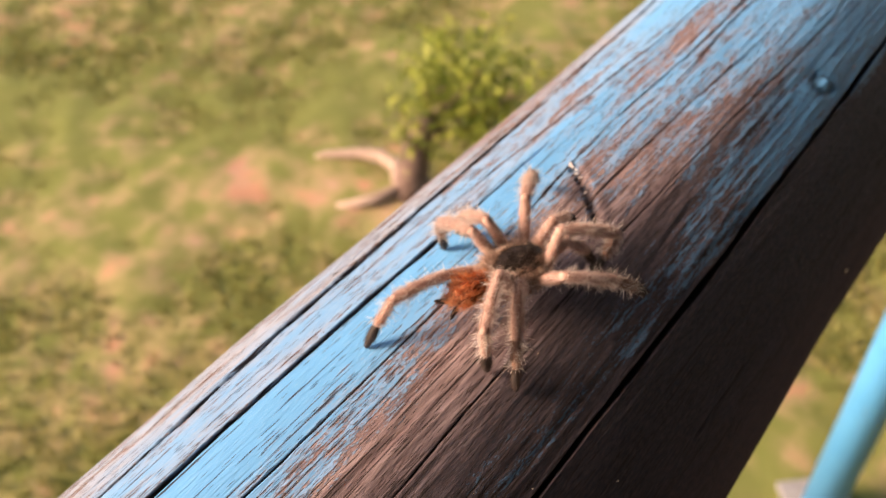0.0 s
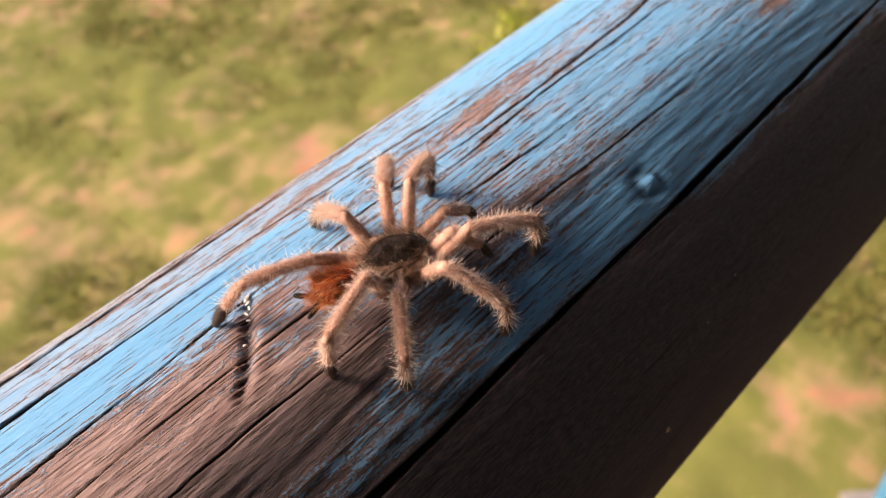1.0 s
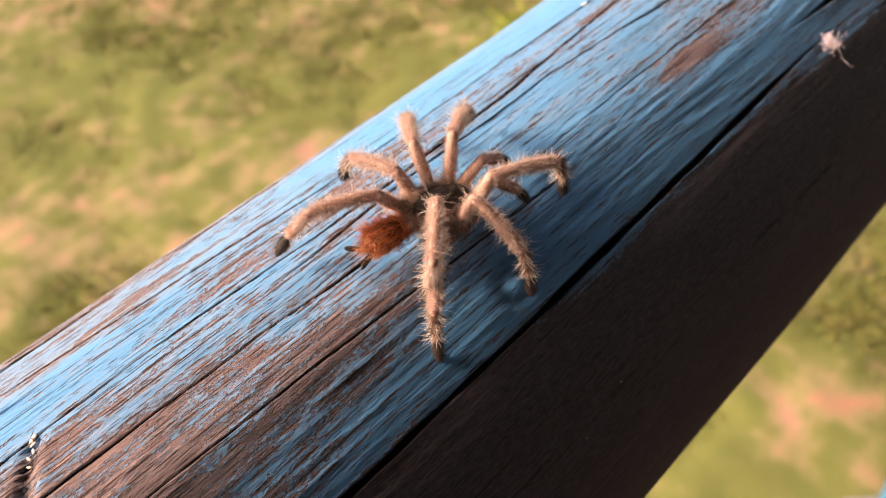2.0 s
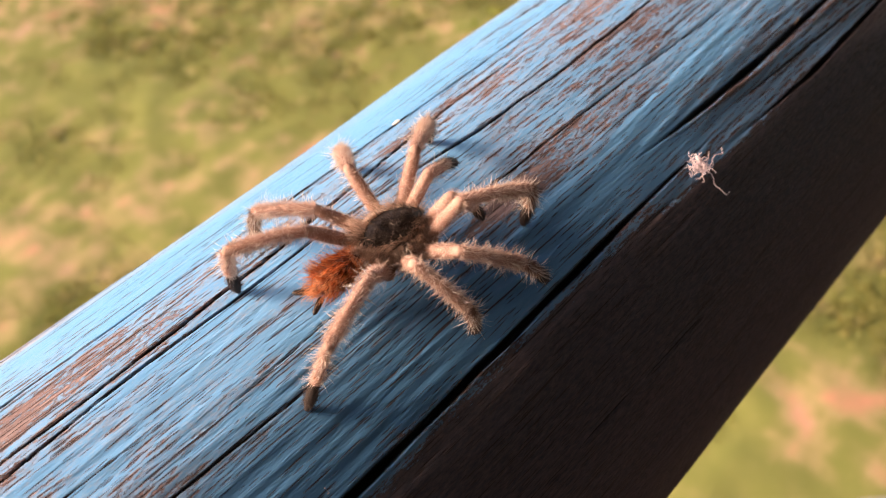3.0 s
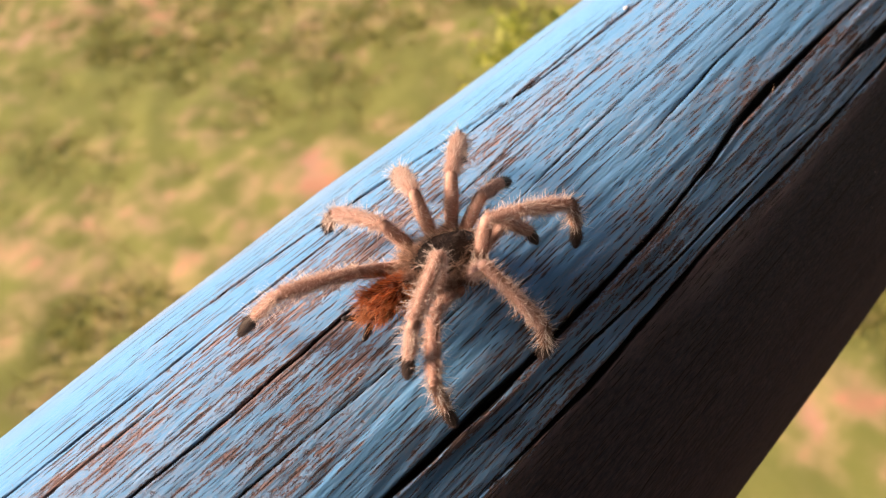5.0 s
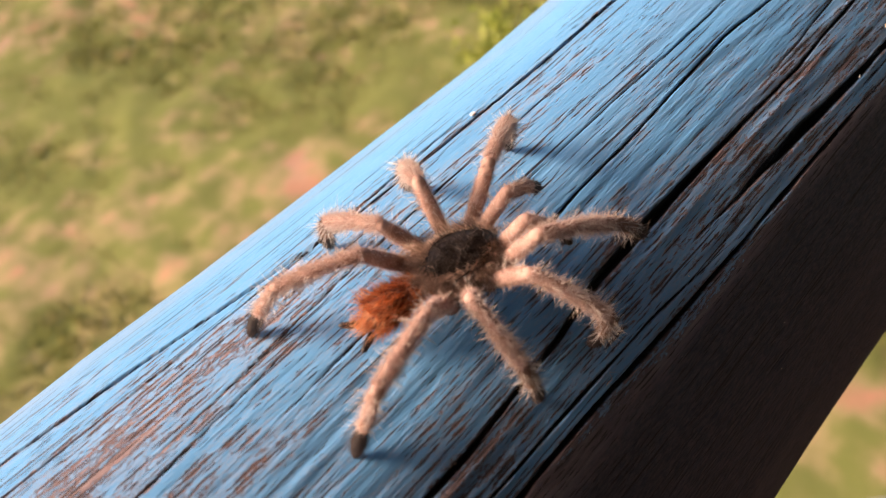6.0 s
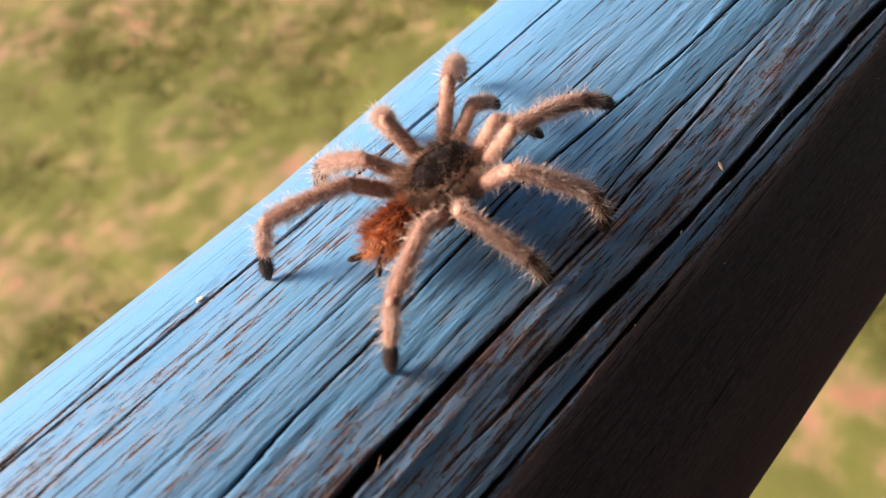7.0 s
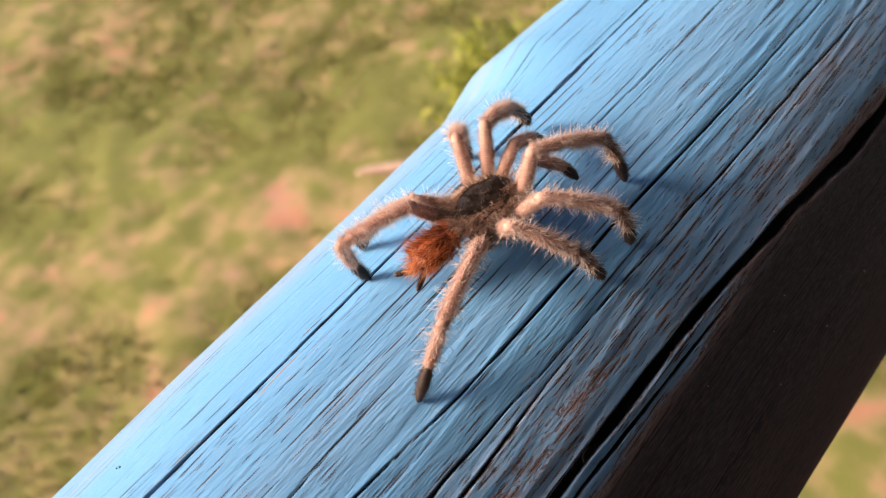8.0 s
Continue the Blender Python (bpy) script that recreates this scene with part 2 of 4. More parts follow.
def tube(points, radii, sides=10, closed=True):
    """Vertices and faces of a round tube through points."""
    verts, faces = [], []
    side = None
    for i, p in enumerate(points):
        ahead = Vector(points[min(i + 1, len(points) - 1)]) - Vector(points[max(i - 1, 0)])
        ahead.normalize()
        if side is None:
            side = ahead.orthogonal().normalized()
        side = (side - ahead * side.dot(ahead)).normalized()
        other = ahead.cross(side)
        for k in range(sides):
            a = 2 * math.pi * k / sides
            verts.append(Vector(p) + float(radii[i]) * (math.cos(a) * side + math.sin(a) * other))
    for i in range(len(points) - 1):
        for k in range(sides):
            a, b = i * sides + k, i * sides + (k + 1) % sides
            faces.append((a, b, b + sides, a + sides))
    if closed:
        faces.append(tuple(reversed(range(sides))))
        faces.append(tuple(range((len(points) - 1) * sides, len(points) * sides)))
    return verts, faces


def grow_hairs(verts, faces, slots, roots, ways, lengths, radius, slot, rng, bend=0.25):
    """Adds one curved, three-sided hair at each root."""
    for p, w, length in zip(roots, ways, lengths):
        w, length = Vector(w).normalized(), float(length)
        u = w.orthogonal().normalized()
        v = w.cross(u)
        sag = Vector(rng.normal(0, bend, 3))
        mid = Vector(p) + w * length * 0.55
        tip = Vector(p) + w * length + sag * length * 0.5
        k = len(verts)
        for centre, r in ((Vector(p), radius), (mid, radius * 0.75)):
            for a in (0.0, 2.094, 4.189):
                verts.append(centre + r * (math.cos(a) * u + math.sin(a) * v))
        verts.append(tip)
        for a in range(3):
            b = (a + 1) % 3
            faces.append((k + a, k + b, k + 3 + b, k + 3 + a))
            faces.append((k + 3 + a, k + 3 + b, k + 6))
            slots.extend((slot, slot))


def lattice_noise(x, y, seed):
    """Smooth value noise on arrays, in [-1, 1]."""
    rng = np.random.RandomState(seed)
    table = rng.uniform(-1, 1, (256, 256))
    ix, iy = np.floor(x).astype(int), np.floor(y).astype(int)
    fx, fy = x - ix, y - iy
    fx, fy = fx * fx * (3 - 2 * fx), fy * fy * (3 - 2 * fy)
    at = lambda i, j: table[i % 256, j % 256]
    return (at(ix, iy) * (1 - fx) + at(ix + 1, iy) * fx) * (1 - fy) + (at(ix, iy + 1) * (1 - fx) + at(ix + 1, iy + 1) * fx) * fy


# ---- the rail ----
def base_radius(phi):
    """The rail's radius by the angle round it: 0 points outwards, 90 up, 180 to the porch."""
    return 0.0512 + 0.0036 * np.exp(-((phi - 108) / 42) ** 2)


def on_log(x, phi, lift=0.0):
    """The point of the rail's plain surface at x metres along it and phi degrees round it, raised by lift."""
    r = float(base_radius(phi)) - 0.0022 * x + lift
    return Vector((x, r * math.cos(radians(phi)), LOG_Z + r * math.sin(radians(phi))))


def log_frame(x, phi, lift=0.0, heading=0.0):
    """A pose on the rail: z out of the surface, x along the rail, turned by heading degrees about z."""
    out = Vector((0, math.cos(radians(phi)), math.sin(radians(phi))))
    along = Vector((1, 0, 0))
    m = Matrix((along, out.cross(along), out)).transposed().to_4x4()
    m.translation = on_log(x, phi, lift)
    return m @ pose(0, 0, 0, 0, 0, heading)


# long splits: (x, phi) knots, half width and depth in mm
SUNNY_SPLITS = [
    ([(-0.30, 63), (-0.165, 62), (-0.128, 61), (-0.078, 59.7), (-0.027, 58.5), (0.013, 55.8), (0.06, 50)], 0.90, 3.4),
    ([(-0.13, 56), (-0.08, 55.2), (-0.05, 55.8), (0.035, 55)], 0.30, 1.2),
    ([(-0.30, 72), (-0.162, 73.6), (-0.11, 73.9), (-0.083, 74.9), (-0.045, 76.5)], 0.62, 3.0),
    ([(-0.12, 49), (-0.06, 48), (0.0, 46), (0.04, 44)], 0.26, 1.0),
    ([(-0.09, 67), (-0.05, 70), (-0.02, 73), (0.01, 76), (0.08, 76), (0.14, 77), (0.19, 78), (0.24, 77)], 0.30, 1.3),
    ([(0.12, 66), (0.150, 69), (0.175, 73), (0.203, 79), (0.25, 80), (0.30, 79.5), (0.355, 78), (0.41, 77), (0.60, 75)], 0.54, 2.2),
]
TOP_SPLITS = [
    ([(-0.30, 88.5), (-0.10, 88.5), (-0.056, 86.2), (-0.036, 85.5), (0.014, 87), (0.05, 86.5), (0.09, 83), (0.13, 82)], 0.30, 1.2),
    ([(-0.02, 91), (0.02, 89), (0.06, 89), (0.095, 92.5), (0.12, 93.5), (0.16, 93), (0.20, 90)], 0.27, 1.1),
    ([(0.15, 91), (0.178, 89), (0.22, 87), (0.27, 88)], 0.18, 0.7),
    ([(0.19, 107), (0.224, 105), (0.27, 103), (0.31, 106), (0.35, 106.5), (0.415, 108), (0.60, 110)], 0.26, 1.1),
    ([(-0.14, 98), (-0.08, 96), (-0.02, 97), (0.03, 100)], 0.16, 0.6),
    ([(-0.16, 108), (-0.07, 106), (0.0, 108), (0.05, 110)], 0.18, 0.7),
    ([(0.02, 104), (0.07, 103), (0.12, 104), (0.17, 106)], 0.16, 0.6),
    ([(0.16, 99), (0.21, 97), (0.26, 98), (0.31, 97)], 0.16, 0.6),
]
PORCH_SPLITS = [
    ([(0.13, 122), (0.16, 123.5), (0.19, 125), (0.22, 125.5), (0.25, 128)], 0.30, 1.3),
    ([(-0.60, 126), (-0.06, 126), (0.03, 125), (0.08, 124.2), (0.119, 123.4), (0.128, 123)], 0.62, 3.6),
    ([(0.108, 117), (0.125, 118), (0.15, 119), (0.187, 119), (0.207, 117.5), (0.218, 115.7), (0.229, 115.2), (0.248, 115.7), (0.272, 116.2)], 0.64, 3.2),
    ([(0.235, 115.4), (0.261, 115.7), (0.276, 116.2), (0.294, 115), (0.34, 114)], 0.30, 1.4),
    ([(0.13, 127), (0.16, 128.5), (0.20, 127.5), (0.222, 128.2), (0.245, 128.6), (0.30, 129)], 0.5, 2.6),
    ([(0.235, 122.5), (0.266, 123.7), (0.287, 125), (0.30, 125.2), (0.317, 125), (0.34, 125.4), (0.357, 126.3), (0.374, 127.8), (0.393, 130.2), (0.41, 131), (0.60, 133)], 0.86, 3.8),
    ([(0.275, 126.5), (0.311, 127.4), (0.33, 127.6), (0.36, 128.6)], 0.30, 1.4),
    ([(0.26, 114), (0.30, 112), (0.36, 114), (0.44, 116)], 0.20, 0.8),
    ([(0.30, 93), (0.34, 91), (0.40, 92), (0.46, 93)], 0.16, 0.6),
    ([(-0.2, 150), (0.0, 147), (0.2, 149), (0.5, 146)], 0.18, 0.6),
]
SPLITS = SUNNY_SPLITS + TOP_SPLITS + PORCH_SPLITS


def build_log():
    xs = np.concatenate([np.linspace(-2.6, -0.32, 26)[:-1], np.arange(-0.32, -0.085, 0.0028), np.arange(-0.085, -0.035, 0.0009), np.arange(-0.035, 0.45, 0.0018), np.arange(0.45, 0.62, 0.0035), np.linspace(0.62, 2.6, 22)[1:]])
    phis = np.concatenate([np.arange(26, 58, 0.4), np.arange(58, 136, 0.2), np.arange(136, 214, 0.5), np.arange(214, 386, 4.0)])
    X, P = np.meshgrid(xs, phis, indexing="ij")
    arc = np.radians(P) * 0.054
    r = base_radius(((P + 90) % 360) - 90)
    r = r - 0.0022 * X
    # the slow unevenness of a peeled trunk
    r += 0.0004 * lattice_noise(X * 9 + 3, arc * 60, 3) + 0.0003 * lattice_noise(X * 22, arc * 140 + 5, 4)
    # raised fibres
    fibre = lattice_noise(X * 26, arc * 900 + 2.5 * lattice_noise(X * 14, arc * 60, 11), 5)
    fibre2 = lattice_noise(X * 60, arc * 1700 + 1.5 * lattice_noise(X * 25, arc * 90, 12), 6)
    worn = np.clip(0.6 + 0.8 * lattice_noise(X * 12, arc * 70, 7), 0.15, 1.3)
    fade = np.clip((139 - P) / 12, 0.25, 1) * np.clip((P - 60) / 25, 0.35, 1)
    r += fade * worn * (0.00003 * fibre + 0.00002 * fibre2)
    ridge = lattice_noise(X * 75, arc * 950 + 2.0 * lattice_noise(X * 20, arc * 80, 13), 14)
    r += 0.00015 * ridge * np.clip((P - 90) / 12, 0.15, 1) * np.clip((139 - P) / 12, 0.1, 1)
    r += 0.00008 * lattice_noise(X * 190, arc * 1100, 15) * np.clip((0.07 - X) / 0.06, 0, 1) * np.clip((P - 84) / 10, 0, 1) * np.clip((136 - P) / 8, 0, 1)
    dirt, crack = np.zeros_like(X), np.full_like(X, 9.0)
    for n, (knots, half, depth) in enumerate(SPLITS):
        kx = np.array([k[0] for k in knots])
        centre = np.interp(xs, kx, [k[1] for k in knots])
        centre = centre + 0.32 * lattice_noise(xs * 40 + n, 0 * xs + n * 7.3, 20 + n) + 0.13 * lattice_noise(xs * 150, 0 * xs + n * 3.1, 50 + n)
        swell = 0.75 + 0.35 * lattice_noise(xs * 30, 0 * xs + n * 5.7, 80 + n) + 0.25 * lattice_noise(xs * 130, 0 * xs + n * 2.7, 120 + n)
        ends = np.clip((xs - kx[0]) / 0.03, 0, 1) * np.clip((kx[-1] - xs) / 0.03, 0, 1)
        width = np.maximum((0.72 if half < 0.6 else 1.0) * half * np.maximum(swell, 0.15) * np.sqrt(ends), 0.02) * MM
        off = (P - centre[:, None]) * math.pi / 180 * 0.0545
        q = off / width[:, None]
        cut = np.exp(-np.abs(q) ** 3.0) * ends[:, None]
        r -= depth * MM * cut * swell[:, None]
        r += 0.12 * MM * half * np.exp(-((np.abs(q) - 1.7) / 0.7) ** 2) * ends[:, None]
        crack = np.minimum(crack, np.abs(q) + 4 * (1 - ends[:, None]) ** 4)
    # a knob with a dark hollow round it
    du, dv = (X - 0.0172), (P - 119.2) * math.pi / 180 * 0.0545
    near = np.exp(-((du / 0.012) ** 2 + (dv / 0.0055) ** 2))
    r += 0.0006 * near
    ring = np.exp(-(((np.hypot(du + 0.0012, dv + 0.0006) - 0.0026) / 0.0011) ** 2))
    r -= 0.0009 * ring
    bead = np.exp(-(np.hypot(du, dv) / 0.0012) ** 2)
    r += 0.0013 * bead
    # a cut across the fibres
    a, b = np.array([-0.0540, 86.5]), np.array([-0.0672, 101.5])
    s = np.clip((P - a[1]) / (b[1] - a[1]), 0, 1)
    line = a[0] + (b[0] - a[0]) * s + 0.0005 * lattice_noise(X * 0 + 3, arc * 420, 17)
    inside = np.clip((P - 85.5) / 1.5, 0, 1) * np.clip((102.5 - P) / 1.5, 0, 1)
    scar = np.exp(-(np.abs((X - line) / 0.0012) ** 3)) * inside
    r -= 0.0009 * scar * (0.8 + 0.5 * fibre2)
    r += 0.0002 * np.exp(-((X - line - 0.0030) / 0.0014) ** 2) * inside
    dirt = np.maximum(dirt, 0.85 * scar * (0.7 + 0.3 * fibre2))
    dirt = np.maximum(dirt, 0.5 * ring * (1 - 0.9 * bead))
    # the outer shoulder thins and then swells
    shoulder = np.interp(xs, (-0.17, -0.12, -0.07, -0.02, 0.04, 0.083, 0.123, 0.17, 0.19, 0.21, 0.235, 0.265, 0.28, 0.30, 0.322, 0.355, 0.373, 0.386, 0.407, 0.42, 0.52),
                         (-0.15, 0.7, 0.25, 0.0, -0.2, -0.65, 0.0, -0.1, -0.8, -1.1, -1.4, -1.9, -1.4, -0.8, -0.5, 0.4, 0.9, 4.3, 4.1, 3.3, 1.0)) * MM
    r += shoulder[:, None] * np.clip((76 - P) / 18, 0, 1)
    # the porch side is flatter here and there
    flat = np.interp(xs, (-0.07, 0.0, 0.1, 0.2, 0.25, 0.3, 0.36, 0.42), (0.3, -0.8, -0.4, -1.3, -1.8, -1.3, -1.2, -0.3)) * MM
    r += flat[:, None] * np.clip((P - 145) / 18, 0, 1) * np.clip((225 - P) / 18, 0, 1)
    # where paint has gone
    wear = 0.45 + 0.10 * lattice_noise(X * 8, arc * 40, 31)
    wear += 0.13 * np.clip((0.03 - X) / 0.09, 0, 1) * np.clip((P - 82) / 14, 0, 1)
    wear -= 0.09 * np.clip((0.02 - X) / 0.08, 0, 1) * np.exp(-((P - 80) / 4.5) ** 2)
    wear += 0.07 * np.clip((0.03 - X) / 0.07, 0, 1) * np.clip((75 - P) / 4, 0, 1)
    wear -= 0.11 * np.clip((X - 0.22) / 0.08, 0, 1) * np.clip((122 - P) / 10, 0, 1)
    wear -= 0.035 * np.clip((X - 0.11) / 0.08, 0, 1) * np.clip((112 - P) / 8, 0, 1)
    wear += 0.045 * np.clip((X - 0.16) / 0.1, 0, 1) * np.clip((P - 102) / 12, 0, 1)
    wear -= 0.11 * np.clip((78 - P) / 4, 0, 1) * np.clip((X + 0.02) / 0.05, 0, 1) * np.clip((P - 44) / 6, 0, 1)
    wear += 0.14 * np.exp(-((P - 105) / 8) ** 2) * np.clip((0.05 - X) / 0.05, 0, 1)
    wear -= 0.14 * np.exp(-((P - 117) / 5) ** 2) * np.clip((0.16 - X) / 0.05, 0, 1) * np.clip((X + 0.04) / 0.05, 0, 1)
    wear += 0.09 * np.clip((-0.03 - X) / 0.05, 0, 1) * np.clip((P - 96) / 6, 0, 1) * np.clip((117 - P) / 4, 0, 1)
    wear += 0.07 * np.clip((58 - P) / 5, 0, 1) * np.clip((0.10 - X) / 0.1, 0, 1)
    for cx, cp, lx, lp, amount in ((0.105, 106.5, 0.035, 5, 0.09), (0.086, 107, 0.012, 3.5, 0.22), (-0.085, 93, 0.03, 5, 0.20), (0.0, 112, 0.025, 5, 0.08),
                                   (0.155, 103, 0.03, 4, 0.04), (0.005, 82, 0.04, 3, 0.12), (0.155, 66, 0.045, 9, 0.22), (0.12, 83, 0.06, 4, 0.08), (0.20, 86, 0.05, 5, 0.06), (0.33, 118, 0.08, 6, 0.06), (0.135, 95, 0.035, 8, 0.10), (0.155, 86, 0.03, 5, 0.09)):
        wear += amount * np.exp(-(((X - cx) / lx) ** 2 + ((P - cp) / lp) ** 2))
    wear -= 0.30 * np.exp(-(((X - 0.035) / 0.03) ** 2 + ((P - 118) / 4) ** 2))
    # bare dark wood on the porch side, with a shade falloff painted before it
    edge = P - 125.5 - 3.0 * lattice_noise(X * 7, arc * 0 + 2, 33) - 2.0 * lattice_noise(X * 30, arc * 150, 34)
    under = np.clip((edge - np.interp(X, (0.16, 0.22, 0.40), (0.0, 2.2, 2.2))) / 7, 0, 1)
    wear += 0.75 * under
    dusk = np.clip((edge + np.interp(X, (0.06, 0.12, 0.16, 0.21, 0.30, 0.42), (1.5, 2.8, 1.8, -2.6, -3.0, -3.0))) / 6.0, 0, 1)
    stain_shade = np.maximum(np.clip(under * 1.2, 0, 1), 0.96 * dusk)
    stain_shade = np.maximum(stain_shade, np.clip((0.16 - X) / 0.11, 0, 1) * np.clip((P - 101) / 13, 0, 1) * 0.93)
    stain_shade = np.maximum(stain_shade, 0.38 * np.exp(-((X - 0.135) / 0.035) ** 2 - ((P - 99) / 9) ** 2))
    # painted shade on the blue flank above the porch side
    stain_shade = np.maximum(stain_shade, np.interp(X, (0.08, 0.11, 0.165, 0.22, 0.265, 0.42), (0.0, 0.74, 0.62, 0.44, 0.20, 0.12)) * np.clip((P - 108.5) / 11, 0, 1))
    # the porch-side lip of the long split is raised, barer and less darkened
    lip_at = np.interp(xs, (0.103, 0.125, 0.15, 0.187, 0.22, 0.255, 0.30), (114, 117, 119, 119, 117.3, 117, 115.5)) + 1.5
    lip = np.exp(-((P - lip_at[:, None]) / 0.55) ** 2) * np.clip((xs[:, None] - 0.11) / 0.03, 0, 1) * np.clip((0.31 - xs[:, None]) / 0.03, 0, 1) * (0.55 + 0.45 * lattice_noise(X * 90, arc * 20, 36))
    stain_shade = stain_shade * (1 - 0.85 * lip)
    wear += 0.22 * lip
    r += 0.00035 * lip
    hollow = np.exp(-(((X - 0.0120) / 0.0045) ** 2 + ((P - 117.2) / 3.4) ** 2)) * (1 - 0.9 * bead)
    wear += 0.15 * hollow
    stain_shade = np.maximum(stain_shade, 0.9 * hollow) * (1 - 0.85 * np.exp(-(np.hypot(du, dv) / 0.0022) ** 2))
    # chalky, weathered paint
    drift = 0.5 + 0.5 * lattice_noise(X * 30, arc * 260, 35)
    chalk = 0.95 * np.clip((0.07 - X) / 0.06, 0, 1) * np.clip((61 - P) / 3, 0, 1)
    chalk = np.maximum(chalk, (0.15 + 0.5 * drift) * np.clip((0.03 - X) / 0.07, 0, 1) * np.clip((75 - P) / 3, 0, 1))
    chalk = np.maximum(chalk, (0.05 + 0.4 * drift) * np.clip((0.02 - X) / 0.08, 0, 1) * np.clip((P - 85) / 5, 0, 1) * np.clip((112 - P) / 8, 0, 1))
    chalk = np.maximum(chalk, 0.55 * drift * np.clip((62 - P) / 8, 0, 1))
    chalk = np.maximum(chalk, 0.16 * drift * np.exp(-((P - 98) / 14) ** 2))
    chalk = np.maximum(chalk, 0.5 * drift * np.clip((P - 110) / 6, 0, 1) * np.clip((X - 0.11) / 0.06, 0, 1))
    # vertices, wrapped round
    rows, cols = X.shape
    y, z = r * np.cos(np.radians(P)), r * np.sin(np.radians(P))
    verts = np.stack([X, y, z + LOG_Z], -1).reshape(-1, 3)
    i, j = np.meshgrid(np.arange(rows - 1), np.arange(cols), indexing="ij")
    k = (j + 1) % cols
    faces = np.stack([i * cols + j, i * cols + k, (i + 1) * cols + k, (i + 1) * cols + j], -1).reshape(-1, 4)
    data = bpy.data.meshes.new("log")
    data.vertices.add(len(verts))
    data.vertices.foreach_set("co", verts.ravel())
    data.loops.add(faces.size)
    data.loops.foreach_set("vertex_index", faces.ravel())
    data.polygons.add(len(faces))
    data.polygons.foreach_set("loop_start", np.arange(0, faces.size, 4))
    data.polygons.foreach_set("use_smooth", np.ones(len(faces), bool))
    data.update(calc_edges=True)
    for name, values in (("wear", wear), ("dirt", dirt), ("stain_shade", stain_shade), ("crack", crack), ("chalk", np.clip(chalk, 0, 1))):
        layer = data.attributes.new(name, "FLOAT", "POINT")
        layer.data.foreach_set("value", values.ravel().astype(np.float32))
    grain = np.stack([X, arc], -1).reshape(-1, 2)
    layer = data.uv_layers.new(name="grain")
    layer.data.foreach_set("uv", grain[faces.ravel()].ravel().astype(np.float32))
    data.validate()
    data.materials.append(M_LOG)
    return data


rail = tagged(new("log_handrail"), "round log handrail with worn, cracked blue paint", "handrail")
rail.location = (0, 0, 0)
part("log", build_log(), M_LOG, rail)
for x in (-2.6, 2.6):
    v, f = tube([(x - 0.004, 0, LOG_Z), (x + 0.004, 0, LOG_Z)], [0.047, 0.047], 48)
    part("end_grain", mesh_of("end_grain", v, f, smooth=False), M_BARK, rail)

# ---- ground ----
SOIL = [(2.09, 5.46, 0.42), (2.8, 4.6, 0.30), (3.14, 4.0, 0.22), (2.55, 3.94, 0.10), (2.87, 3.37, 0.14), (1.38, 3.45, 0.22), (1.07, 3.67, 0.20),
        (1.67, 3.4, 0.12), (2.2, 3.05, 0.14), (0.96, 3.18, 0.22), (2.42, 0.46, 0.11), (2.14, 0.43, 0.08), (2.52, 0.38, 0.10), (2.18, 0.34, 0.08), (2.59, 0.28, 0.08), (2.30, 0.47, 0.07), (1.25, 2.31, 0.24),
        (1.41, 2.96, 0.15), (2.2, 2.6, 0.34), (2.5, 2.3, 0.26), (0.6, 2.6, 0.2), (3.6, 4.4, 0.4),
        (2.67, 5.06, 0.30), (2.19, 2.85, 0.16), (1.92, 2.73, 0.12), (1.40, 3.40, 0.12), (2.25, 3.00, 0.12), (1.70, 2.80, 0.14), (1.20, 2.35, 0.15), (0.93, 2.45, 0.14), (0.65, 2.85, 0.12), (2.29, 0.17, 0.06)]
LUSH = [(2.0, 4.5, 0.28), (2.32, 3.9, 0.22), (1.79, 4.03, 0.25), (2.54, 3.28, 0.18), (1.91, 3.5, 0.2), (3.16, 3.3, 0.25), (2.70, 0.61, 0.14), (2.36, 0.265, 0.06), (2.04, 0.36, 0.06), (2.27, 0.62, 0.10),
        (1.94, 0.61, 0.25), (2.69, 3.5, 0.2), (2.94, 2.89, 0.25), (0.8, 4.2, 0.4), (2.24, 4.29, 0.35), (2.66, 3.16, 0.22), (1.80, 3.02, 0.14), (1.62, 2.52, 0.15)]


def bareness(x, y):
    """How bare the lawn is, from 0 (lush) to 1 (soil)."""
    v = 0.33 + 0.11 * lattice_noise(x * 2.1, y * 2.1, 41) + 0.17 * lattice_noise(x * 5.2, y * 5.2, 42) + 0.27 * lattice_noise(x * 11.5, y * 11.5, 44) + 0.18 * lattice_noise(x * 19, y * 19, 43)
    for cx, cy, s in SOIL:
        v = v + (0.40 if cy < 1 else 0.14 if s > 0.2 else 0.24) * np.exp(-((x - cx) ** 2 + (y - cy) ** 2) / s ** 2)
    for cx, cy, s in LUSH:
        v = v - (0.28 if cy < 1 else 0.17) * np.exp(-((x - cx) ** 2 + (y - cy) ** 2) / s ** 2)
    return np.clip(v, 0.1, 1)


